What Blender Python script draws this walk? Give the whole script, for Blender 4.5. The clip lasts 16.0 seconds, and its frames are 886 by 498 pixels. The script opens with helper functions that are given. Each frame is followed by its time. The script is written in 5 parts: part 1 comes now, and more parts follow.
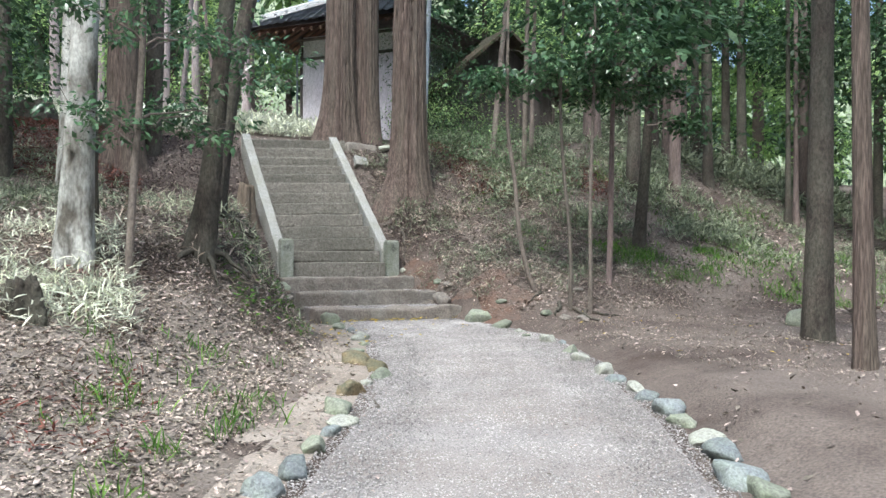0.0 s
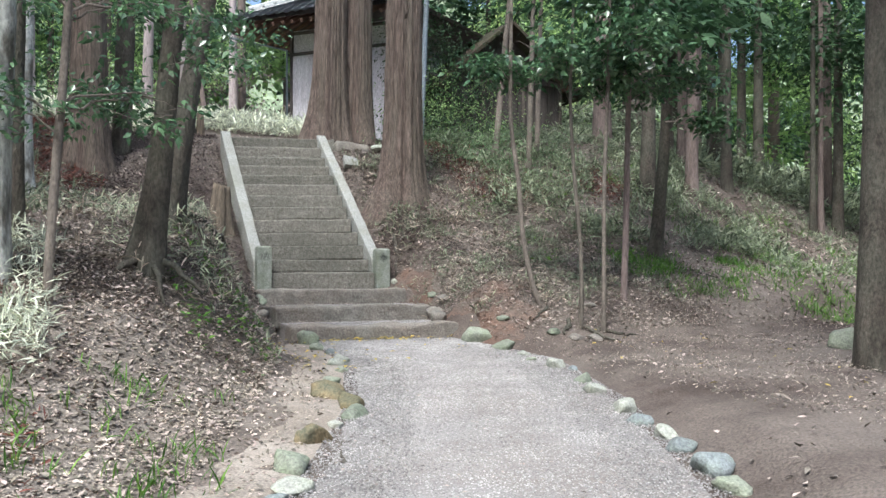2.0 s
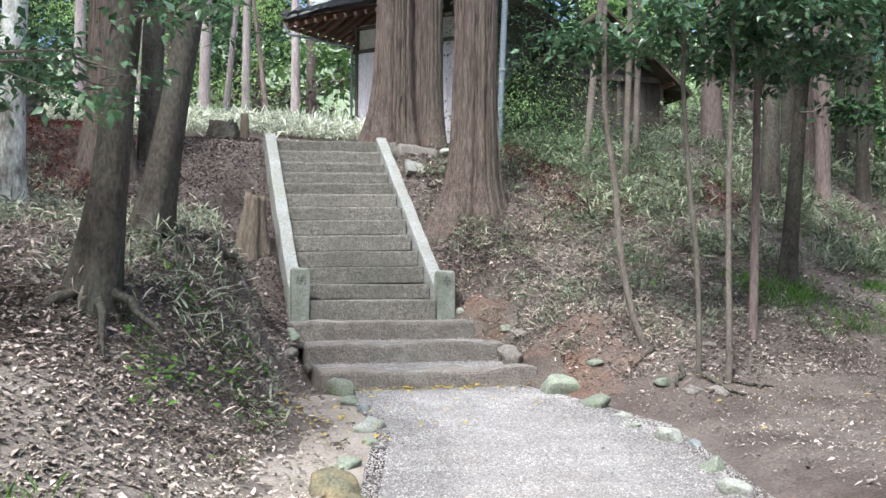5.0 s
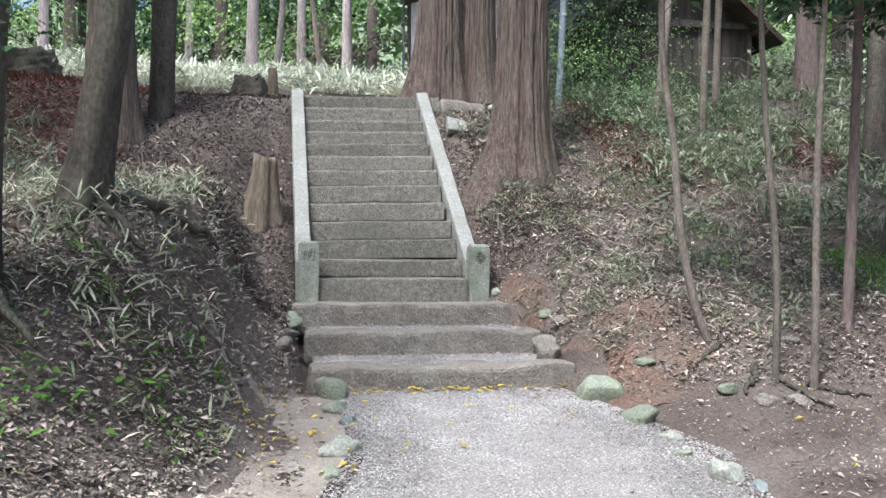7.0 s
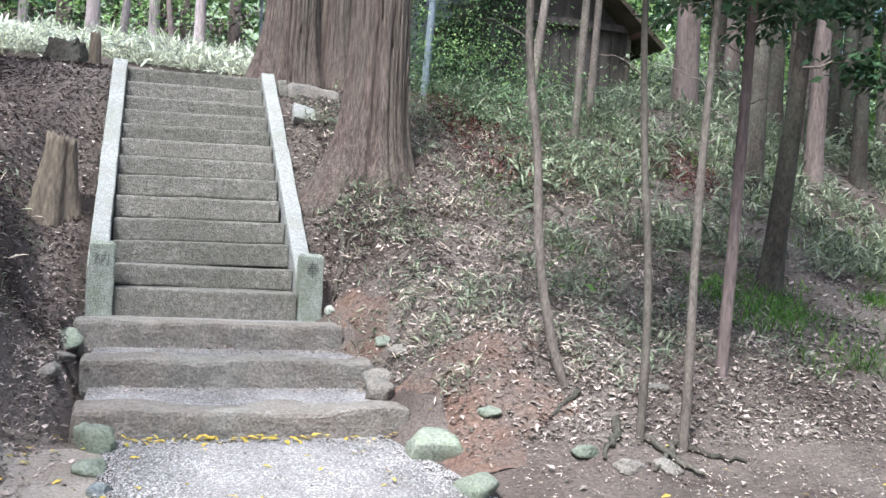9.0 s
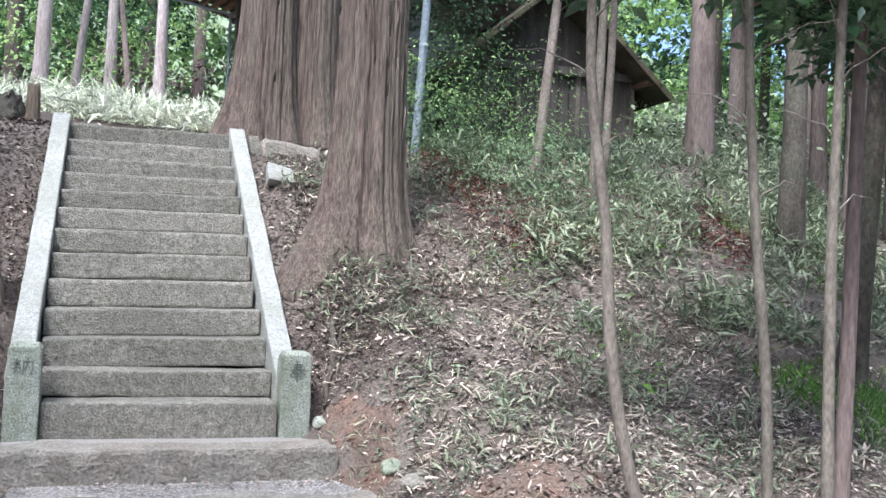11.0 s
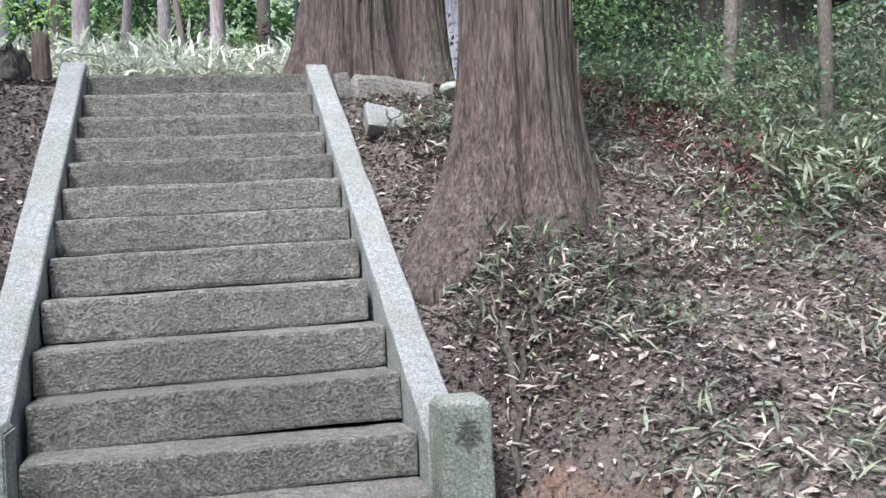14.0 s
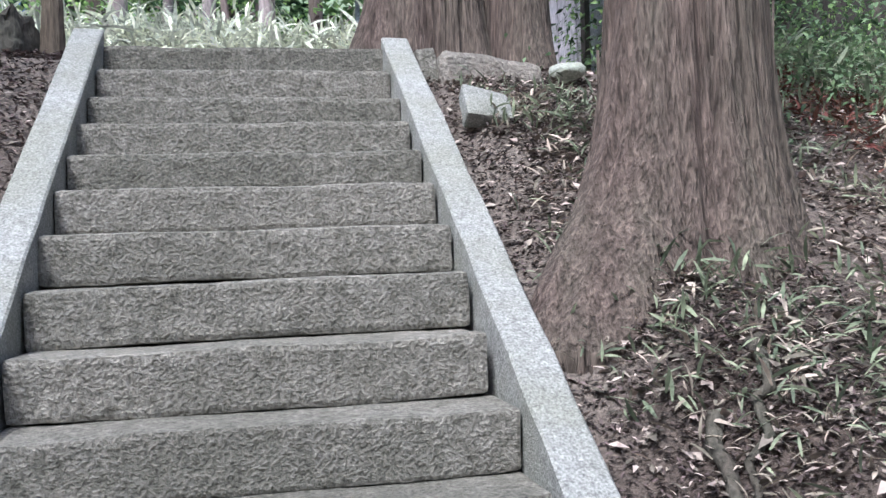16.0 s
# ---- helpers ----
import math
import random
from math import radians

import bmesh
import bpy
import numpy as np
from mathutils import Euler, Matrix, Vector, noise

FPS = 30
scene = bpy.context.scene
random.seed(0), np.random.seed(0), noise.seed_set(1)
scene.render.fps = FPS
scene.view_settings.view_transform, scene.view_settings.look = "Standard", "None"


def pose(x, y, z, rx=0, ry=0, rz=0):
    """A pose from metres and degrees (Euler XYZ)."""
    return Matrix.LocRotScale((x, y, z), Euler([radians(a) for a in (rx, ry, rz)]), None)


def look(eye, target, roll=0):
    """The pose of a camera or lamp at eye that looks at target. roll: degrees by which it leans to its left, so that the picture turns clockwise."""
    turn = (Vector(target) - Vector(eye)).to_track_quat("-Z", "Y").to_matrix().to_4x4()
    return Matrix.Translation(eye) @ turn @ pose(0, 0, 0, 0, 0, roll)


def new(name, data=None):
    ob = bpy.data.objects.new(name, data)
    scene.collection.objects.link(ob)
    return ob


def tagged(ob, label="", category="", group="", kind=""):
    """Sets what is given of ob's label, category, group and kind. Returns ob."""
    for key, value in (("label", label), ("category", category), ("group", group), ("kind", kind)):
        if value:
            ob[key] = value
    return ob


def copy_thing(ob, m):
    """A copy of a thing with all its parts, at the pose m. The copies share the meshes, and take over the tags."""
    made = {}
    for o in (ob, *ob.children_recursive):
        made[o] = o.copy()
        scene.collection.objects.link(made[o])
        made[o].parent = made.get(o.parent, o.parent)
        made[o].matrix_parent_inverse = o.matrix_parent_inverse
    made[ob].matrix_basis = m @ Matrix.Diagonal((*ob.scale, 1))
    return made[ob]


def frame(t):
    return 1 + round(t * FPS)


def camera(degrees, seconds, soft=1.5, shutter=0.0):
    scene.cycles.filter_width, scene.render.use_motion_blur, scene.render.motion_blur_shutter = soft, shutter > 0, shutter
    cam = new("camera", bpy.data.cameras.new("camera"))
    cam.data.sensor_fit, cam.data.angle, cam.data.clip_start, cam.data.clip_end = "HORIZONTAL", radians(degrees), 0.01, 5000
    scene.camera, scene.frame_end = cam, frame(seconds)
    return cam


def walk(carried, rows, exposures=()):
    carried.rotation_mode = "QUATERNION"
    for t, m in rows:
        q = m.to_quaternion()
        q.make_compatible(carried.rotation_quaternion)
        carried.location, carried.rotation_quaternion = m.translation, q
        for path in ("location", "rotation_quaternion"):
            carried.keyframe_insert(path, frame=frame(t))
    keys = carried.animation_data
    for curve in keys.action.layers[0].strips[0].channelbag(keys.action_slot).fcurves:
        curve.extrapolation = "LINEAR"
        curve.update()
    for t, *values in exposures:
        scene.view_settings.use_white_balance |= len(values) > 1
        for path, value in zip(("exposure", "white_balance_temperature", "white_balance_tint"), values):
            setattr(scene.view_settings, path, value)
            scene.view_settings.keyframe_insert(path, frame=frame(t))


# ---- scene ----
cam = camera(50.0, 16.0, soft=1.5)
PATH = [
    (0, (-4.106, -15.281, 0.426), (-3.383, -13.416, 0.424), -0.1),
    (0.5, (-3.921, -14.991, 0.437), (-3.206, -13.123, 0.474), -0.9),
    (1, (-3.719, -14.643, 0.449), (-3.066, -12.754, 0.51), -0.0),
    (1.5, (-3.543, -14.228, 0.466), (-2.835, -12.358, 0.496), 0.1),
    (2, (-3.4, -13.83, 0.463), (-2.686, -11.962, 0.475), 0.1),
    (2.5, (-3.182, -13.42, 0.455), (-2.533, -11.529, 0.495), -0.4),
    (3, (-3.028, -13.052, 0.485), (-2.405, -11.154, 0.576), -0.2),
    (3.5, (-2.855, -12.61, 0.504), (-2.272, -10.699, 0.589), 1.2),
    (3.7, (-2.789, -12.419, 0.504), (-2.211, -10.505, 0.555), 1.4),
    (5.8, (-1.86, -10.752, 0.614), (-1.389, -8.809, 0.654), -1.1),
    (6, (-1.75, -10.591, 0.627), (-1.313, -8.64, 0.593), -0.8),
    (6.5, (-1.472, -10.2, 0.614), (-1.093, -8.241, 0.488), 0.0),
    (7, (-1.223, -9.892, 0.663), (-0.877, -7.922, 0.632), 0.4),
    (7.5, (-0.991, -9.56, 0.68), (-0.728, -7.581, 0.794), 0.7),
    (8, (-0.787, -9.243, 0.704), (-0.479, -7.269, 0.797), 0.9),
    (8.5, (-0.662, -8.915, 0.805), (-0.123, -6.989, 0.78), 2.1),
    (8.7, (-0.607, -8.786, 0.824), (-0.036, -6.87, 0.772), 2.8),
    (10.8, (-0.437, -7.041, 1.081), (0.266, -5.171, 1.165), 2.2),
    (11, (-0.396, -6.802, 1.067), (0.264, -4.916, 1.148), 2.4),
    (11.5, (-0.226, -6.076, 0.963), (0.293, -4.145, 1.006), 3.4),
    (12, (-0.139, -5.607, 0.947), (0.323, -3.661, 0.932), 3.1),
    (12.5, (-0.12, -5.074, 0.975), (0.287, -3.116, 0.969), 2.7),
    (13, (-0.114, -4.618, 1.022), (0.284, -2.659, 1.083), 1.0),
    (13.5, (-0.203, -4.158, 1.092), (0.263, -2.215, 1.17), -1.3),
    (14, (-0.084, -3.665, 1.093), (0.409, -1.727, 1.129), -2.5),
    (14.5, (-0.023, -3.162, 1.079), (0.626, -1.27, 1.113), 0.6),
    (15, (0.0, -2.727, 1.073), (0.572, -0.812, 1.144), 2.8),
    (15.5, (-0.01, -2.282, 1.13), (0.538, -0.361, 1.231), 2.2),
    (16, (-0.09, -1.997, 1.254), (0.323, -0.04, 1.307), -1.2),
]
walk(cam, [(t, look(eye, target, roll)) for t, eye, target, roll in PATH],
     [(0, 0.95, 5900, 3), (2.5, 0.97, 5900, 3), (3.5, 1.15, 5900, 3), (6, 1.2, 5800, 5), (6.5, 1.06, 5800, 5), (7, 1.1, 5800, 5), (7.5, 1.3, 5750, 5), (8, 1.5, 5700, 5), (8.5, 1.4, 5650, 5), (11, 1.48, 5600, 6), (12, 1.36, 5600, 6), (16, 1.06, 5550, 8)])

# world and light: an overcast sky over a wood
world = bpy.data.worlds.new("world")
scene.world = world
world.use_nodes = True
wn = world.node_tree.nodes
sky = wn.new("ShaderNodeTexSky")
sky.sky_type, sky.sun_disc = "NISHITA", False
sky.sun_elevation, sky.sun_rotation = radians(58), radians(220)
sky.dust_density, sky.air_density, sky.ozone_density = 4.5, 0.8, 0.6
world.node_tree.links.new(sky.outputs[0], wn["Background"].inputs[0])
wn["Background"].inputs[1].default_value = 0.15
sun_data = bpy.data.lights.new("sun", "SUN")
sun_data.energy, sun_data.angle, sun_data.color = 2.2, radians(12), (1.0, 0.96, 0.9)
sun = new("sun", sun_data)
sun.matrix_world = pose(0, 0, 30, 32, 0, -40)
rng = np.random.default_rng(7)


# ---- materials ----
def surface(name, low, high, scale=3.0, fine=60.0, rough=0.85, bump=0.3, depth=0.01, vary=0.0, island=0.0,
            stain=None, stain_scale=1.2, stain_amount=0.5, stretch=(1, 1, 1), leaf=0.0, spec=0.3, soft_edge=0.12, contrast=0.6):
    """A surface with a broad and a fine change of colour, stains and relief."""
    m = bpy.data.materials.new(name)
    m.use_nodes = True
    n, link = m.node_tree.nodes, m.node_tree.links.new
    bsdf = n["Principled BSDF"]
    bsdf.inputs["Roughness"].default_value = rough
    bsdf.inputs["Specular IOR Level"].default_value = spec
    coord, mapping = n.new("ShaderNodeTexCoord"), n.new("ShaderNodeMapping")
    mapping.inputs["Scale"].default_value = stretch
    link(coord.outputs["Object"], mapping.inputs[0])

    def noisy(s, detail, rough_=0.6):
        t = n.new("ShaderNodeTexNoise")
        t.inputs["Scale"].default_value, t.inputs["Detail"].default_value, t.inputs["Roughness"].default_value = s, detail, rough_
        link(mapping.outputs[0], t.inputs["Vector"])
        return t.outputs["Fac"]

    def mixed(fac, a, b, kind="MIX"):
        x = n.new("ShaderNodeMix")
        x.data_type, x.blend_type = "RGBA", kind
        for value, socket in ((fac, x.inputs[0]), (a, x.inputs[6]), (b, x.inputs[7])):
            if hasattr(value, "links"):
                link(value, socket)
            else:
                socket.default_value = value if isinstance(value, float) else (*value, 1)
        return x.outputs[2]

    def ranged(value, a, b, c=0.0, d=1.0):
        r = n.new("ShaderNodeMapRange")
        r.inputs[1].default_value, r.inputs[2].default_value, r.inputs[3].default_value, r.inputs[4].default_value = a, b, c, d
        link(value, r.inputs[0])
        return r.outputs[0]

    broad, small = noisy(scale, 4), noisy(fine, 3)
    colour = mixed(ranged(broad, 0.3, 0.7), low, high)
    if stain:
        colour = mixed(ranged(noisy(stain_scale, 5), 0.5 - soft_edge, 0.5 + soft_edge, 0.0, stain_amount), colour, stain)
    colour = mixed(contrast, colour, ranged(small, 0.3, 0.7, 0.4, 1.6), "MULTIPLY")
    if vary or island:
        info = n.new("ShaderNodeObjectInfo").outputs["Random"] if vary else n.new("ShaderNodeNewGeometry").outputs["Random Per Island"]
        v = vary or island
        hsv = n.new("ShaderNodeHueSaturation")
        link(ranged(info, 0, 1, 1 - v, 1 + v), hsv.inputs["Value"])
        link(ranged(info, 0, 1, 0.5 + 0.04 * v, 0.5 - 0.04 * v), hsv.inputs["Hue"])
        link(colour, hsv.inputs["Color"])
        colour = hsv.outputs[0]
    link(colour, bsdf.inputs["Base Color"])
    if bump:
        b = n.new("ShaderNodeBump")
        b.inputs["Strength"].default_value, b.inputs["Distance"].default_value = bump, depth
        mx = n.new("ShaderNodeMath")
        mx.operation = "ADD"
        link(small, mx.inputs[0])
        link(broad, mx.inputs[1])
        link(mx.outputs[0], b.inputs["Height"])
        link(b.outputs[0], bsdf.inputs["Normal"])
    if leaf:
        tr, add = n.new("ShaderNodeBsdfTranslucent"), n.new("ShaderNodeMixShader")
        add.inputs[0].default_value = leaf
        link(colour, tr.inputs[0])
        link(bsdf.outputs[0], add.inputs[1])
        link(tr.outputs[0], add.inputs[2])
        link(add.outputs[0], n["Material Output"].inputs[0])
    return m


M_SOIL = surface("soil", (0.068, 0.051, 0.044), (0.14, 0.109, 0.094), 0.9, 45, 0.95, 0.9, 0.03, stain=(0.222, 0.19, 0.168), stain_scale=0.45, stain_amount=0.6)
M_SAND = surface("sandy_soil", (0.27, 0.235, 0.205), (0.37, 0.325, 0.285), 1.5, 60, 0.95, 0.6, 0.015, stain=(0.2, 0.16, 0.13), stain_scale=2.0, stain_amount=0.5)
M_RED = surface("red_soil", (0.13, 0.08, 0.062), (0.2, 0.13, 0.1), 2.5, 40, 0.95, 0.9, 0.03, stain=(0.14, 0.115, 0.1), stain_scale=3.0, stain_amount=0.8)
M_DUST = surface("dry_soil", (0.17, 0.145, 0.125), (0.29, 0.255, 0.225), 1.6, 55, 0.95, 0.8, 0.02, stain=(0.12, 0.095, 0.08), stain_scale=1.4, stain_amount=0.6)
M_GRAVEL = surface("gravel_bed", (0.26, 0.242, 0.236), (0.35, 0.328, 0.32), 1.3, 90, 0.95, 0.8, 0.012, stain=(0.2, 0.16, 0.13), stain_scale=0.8, stain_amount=0.35)
M_PEBBLE = surface("pebble", (0.275, 0.258, 0.252), (0.45, 0.428, 0.42), 2, 40, 0.9, 0, island=0.45)
M_GRANITE = surface("granite", (0.135, 0.126, 0.106), (0.31, 0.29, 0.258), 19, 70, 0.9, 1.0, 0.018, vary=0.16, stain=(0.14, 0.134, 0.112), stain_scale=1.7, stain_amount=0.55, contrast=0.8)
M_PALE = surface("pale_granite", (0.235, 0.235, 0.225), (0.39, 0.388, 0.375), 30, 110, 0.9, 0.9, 0.008, stain=(0.24, 0.24, 0.2), stain_scale=2.5, stain_amount=0.6, contrast=0.8)
M_POST = surface("post_granite", (0.24, 0.25, 0.225), (0.38, 0.4, 0.36), 24, 80, 0.9, 0.9, 0.01, stain=(0.18, 0.2, 0.145), stain_scale=4, stain_amount=0.7, contrast=0.8)
M_OLDSTEP = surface("old_step", (0.19, 0.175, 0.155), (0.3, 0.28, 0.25), 6, 45, 0.95, 1.0, 0.02, vary=0.08, stain=(0.2, 0.155, 0.13), stain_scale=1.6, stain_amount=0.45, contrast=0.55)
M_CARVED = surface("carved", (0.09, 0.095, 0.085), (0.15, 0.155, 0.135), 8, 90, 0.95, 0.2)
M_ROCKS = [surface("rock_green", (0.19, 0.205, 0.165), (0.32, 0.335, 0.28), 5, 50, 0.85, 0.6, 0.02, vary=0.2, stain=(0.15, 0.19, 0.11), stain_scale=6),
           surface("rock_white", (0.34, 0.345, 0.31), (0.48, 0.475, 0.43), 5, 50, 0.85, 0.6, 0.02, vary=0.15, stain=(0.3, 0.33, 0.24), stain_scale=6),
           surface("rock_blue", (0.18, 0.2, 0.21), (0.28, 0.3, 0.31), 5, 50, 0.85, 0.6, 0.02, vary=0.2, stain=(0.2, 0.24, 0.19), stain_scale=6),
           surface("rock_ochre", (0.1, 0.105, 0.075), (0.2, 0.18, 0.12), 5, 50, 0.9, 0.6, 0.02, vary=0.15, stain=(0.24, 0.165, 0.075), stain_scale=3)]
M_BARK = surface("cedar_bark", (0.058, 0.042, 0.036), (0.2, 0.15, 0.13), 26, 75, 0.95, 1.0, 0.035, stretch=(1, 1, 0.07), stain=(0.17, 0.15, 0.12), stain_scale=3.0, stain_amount=0.5, contrast=0.9)
M_BARK_DARK = surface("dark_bark", (0.042, 0.036, 0.03), (0.1, 0.084, 0.07), 5, 40, 0.95, 0.8, 0.02, stretch=(1, 1, 0.5), vary=0.25, stain=(0.13, 0.135, 0.105), stain_scale=3.5, stain_amount=0.4)
M_BARK_PALE = surface("pale_bark", (0.11, 0.1, 0.085), (0.24, 0.215, 0.185), 4, 35, 0.95, 0.6, 0.015, stretch=(1, 1, 0.5), vary=0.2, stain=(0.66, 0.67, 0.64), stain_scale=4.5, stain_amount=0.85)
M_BARK_SAP = surface("sapling_bark", (0.115, 0.097, 0.083), (0.22, 0.187, 0.16), 8, 60, 0.9, 0.4, 0.01, stretch=(1, 1, 0.4), vary=0.25)
M_BARK_RED = surface("far_bark", (0.115, 0.088, 0.08), (0.22, 0.175, 0.16), 4, 40, 0.95, 0.6, 0.02, stretch=(1, 1, 0.2), vary=0.3)
M_BARK_ROSE = surface("rosy_bark", (0.26, 0.215, 0.215), (0.42, 0.365, 0.37), 4, 40, 0.95, 0.6, 0.02, stretch=(1, 1, 0.2), vary=0.2)
M_LEAF = surface("broad_leaf", (0.055, 0.12, 0.058), (0.12, 0.215, 0.105), 2, 20, 0.27, 0, island=0.5, leaf=0.3, spec=0.9)
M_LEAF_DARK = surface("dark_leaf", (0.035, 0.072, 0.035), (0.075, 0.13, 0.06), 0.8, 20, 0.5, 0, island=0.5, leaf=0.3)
# lit version of the leaf green: sunlight on foliage is put into the colour
M_LEAF_BRIGHT = surface("sunlit_tone_leaf", (0.26, 0.42, 0.15), (0.44, 0.6, 0.26), 1.0, 20, 0.55, 0, island=0.5, leaf=0.5)
M_NEEDLE = surface("needle_spray", (0.03, 0.07, 0.034), (0.07, 0.13, 0.058), 1, 30, 0.6, 0, island=0.5, leaf=0.3)
M_SASA = surface("bamboo_grass", (0.16, 0.195, 0.125), (0.32, 0.36, 0.25), 1.3, 25, 0.5, 0, island=0.6, leaf=0.3)
# paler versions of the bamboo grass, with strong sunlight worked into the blade colour
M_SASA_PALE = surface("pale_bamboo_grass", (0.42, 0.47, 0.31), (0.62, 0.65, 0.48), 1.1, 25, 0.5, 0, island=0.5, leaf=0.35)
M_SASA_WHITE = surface("lightened_bamboo_grass", (0.52, 0.55, 0.42), (0.74, 0.76, 0.64), 1.3, 25, 0.45, 0, island=0.5, leaf=0.3)
M_DRY = surface("dry_blade", (0.27, 0.225, 0.18), (0.55, 0.48, 0.39), 2, 25, 0.7, 0, island=0.6, leaf=0.15)
M_LITTER = surface("leaf_litter", (0.15, 0.122, 0.105), (0.43, 0.37, 0.32), 2, 25, 0.85, 0, island=0.75)
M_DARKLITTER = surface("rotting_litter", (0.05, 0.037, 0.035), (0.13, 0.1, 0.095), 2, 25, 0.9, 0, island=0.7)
M_YELLOW = surface("yellow_leaf", (0.5, 0.36, 0.05), (0.65, 0.5, 0.1), 4, 30, 0.6, 0, island=0.3, leaf=0.2)
M_FERN = surface("low_fern", (0.1, 0.17, 0.08), (0.22, 0.31, 0.17), 2, 25, 0.55, 0, island=0.5, leaf=0.35)
M_GRASS = surface("grass_blade", (0.08, 0.18, 0.03), (0.16, 0.3, 0.06), 2, 25, 0.55, 0, island=0.4, leaf=0.4)
M_REDLITTER = surface("cedar_litter", (0.11, 0.045, 0.035), (0.2, 0.09, 0.065), 3, 25, 0.9, 0, island=0.5)
M_WALLWOOD = surface("whitewashed_board", (0.7, 0.66, 0.72), (0.82, 0.78, 0.83), 3, 30, 0.8, 0.3, 0.005, stretch=(4, 4, 0.4), vary=0.06, stain=(0.5, 0.45, 0.5), stain_scale=3, stain_amount=0.4)
M_PLASTER = surface("plaster", (0.7, 0.67, 0.7), (0.8, 0.77, 0.8), 3, 40, 0.9, 0.1)
M_DARKWOOD = surface("weathered_wood", (0.065, 0.055, 0.05), (0.14, 0.12, 0.11), 3, 40, 0.85, 0.5, 0.006, stretch=(3, 3, 0.4), vary=0.25)
M_REDWOOD = surface("rafter_wood", (0.14, 0.075, 0.055), (0.22, 0.13, 0.1), 3, 40, 0.8, 0.3, 0.005, vary=0.15)
# grey tile, its base colour raised to hold the gleam of the sky
M_TILE = surface("roof_tile", (0.5, 0.51, 0.52), (0.68, 0.69, 0.7), 4, 40, 0.42, 0.3, 0.005, vary=0.2, stain=(0.3, 0.3, 0.29), stain_scale=2)
M_METAL = surface("painted_steel", (0.2, 0.235, 0.28), (0.27, 0.31, 0.355), 3, 50, 0.5, 0.1, 0.002, stain=(0.14, 0.15, 0.16), stain_scale=3, stain_amount=0.4)
M_SHINGLE = surface("mossy_shingle", (0.06, 0.045, 0.035), (0.12, 0.09, 0.07), 3, 40, 0.95, 0.7, 0.02, vary=0.3, stain=(0.09, 0.11, 0.05), stain_scale=2)
M_STUMP = surface("stump_wood", (0.12, 0.095, 0.075), (0.23, 0.185, 0.14), 5, 45, 0.95, 0.8, 0.02, stretch=(1, 1, 0.2), stain=(0.11, 0.09, 0.07), stain_scale=3)


# ---- mesh helpers ----
def part(name, bm, material, parent=None, label="", smooth=False):
    """Links a bmesh as one mesh object, under parent if there is one."""
    me = bpy.data.meshes.new(name)
    bm.to_mesh(me)
    bm.free()
    if smooth:
        me.polygons.foreach_set("use_smooth", [True] * len(me.polygons))
    me.materials.append(material)
    ob = new(name, me)
    ob.parent = parent
    return tagged(ob, label)


def triangles(name, v, f, material, parent=None, smooth=False):
    """One mesh object out of arrays of places and triangles."""
    me = bpy.data.meshes.new(name)
    me.vertices.add(len(v))
    me.vertices.foreach_set("co", np.ascontiguousarray(v, np.float32).ravel())
    me.loops.add(3 * len(f))
    me.loops.foreach_set("vertex_index", np.ascontiguousarray(f, np.int32).ravel())
    me.polygons.add(len(f))
    me.polygons.foreach_set("loop_start", np.arange(0, 3 * len(f), 3, dtype=np.int32))
    if smooth:
        me.polygons.foreach_set("use_smooth", [True] * len(f))
    me.update(calc_edges=True)
    me.materials.append(material)
    ob = new(name, me)
    ob.parent = parent
    return ob


def empty(name, x, y, z, label="", category="", group="", kind=""):
    ob = new(name)
    ob.location = (x, y, z)
    ob.empty_display_size = 0.1
    return tagged(ob, label, category, group, kind)


def turns(yaw, pitch, roll):
    cy, sy, cp, sp, cr, sr = np.cos(yaw), np.sin(yaw), np.cos(pitch), np.sin(pitch), np.cos(roll), np.sin(roll)
    zero, one = np.zeros_like(cy), np.ones_like(cy)
    rz = np.stack([np.stack([cy, -sy, zero], -1), np.stack([sy, cy, zero], -1), np.stack([zero, zero, one], -1)], -2)
    rx = np.stack([np.stack([one, zero, zero], -1), np.stack([zero, cp, -sp], -1), np.stack([zero, sp, cp], -1)], -2)
    ry = np.stack([np.stack([cr, zero, sr], -1), np.stack([zero, one, zero], -1), np.stack([-sr, zero, cr], -1)], -2)
    return rz @ rx @ ry


def scatter(base_v, base_f, places, yaw, pitch, roll, size):
    """Many copies of one small shape in a pair of arrays."""
    base_v = np.asarray(base_v, float)
    size = np.asarray(size, float)
    size = size[:, None, None] if size.ndim == 1 else size[:, None, :]
    v = np.einsum("nij,nkj->nki", turns(yaw, pitch, roll), base_v[None] * size) + places[:, None]
    f = np.asarray(base_f)[None] + len(base_v) * np.arange(len(places))[:, None, None]
    return v.reshape(-1, 3), f.reshape(-1, 3)


# a pointed leaf that lies along y, folded a little along its rib
LEAF_V = [(0, 0, 0), (-0.24, 0.35, 0.06), (0, 0.4, 0), (0.24, 0.35, 0.06), (0, 1, -0.08)]
LEAF_F = [(0, 2, 1), (0, 3, 2), (1, 2, 4), (2, 3, 4)]
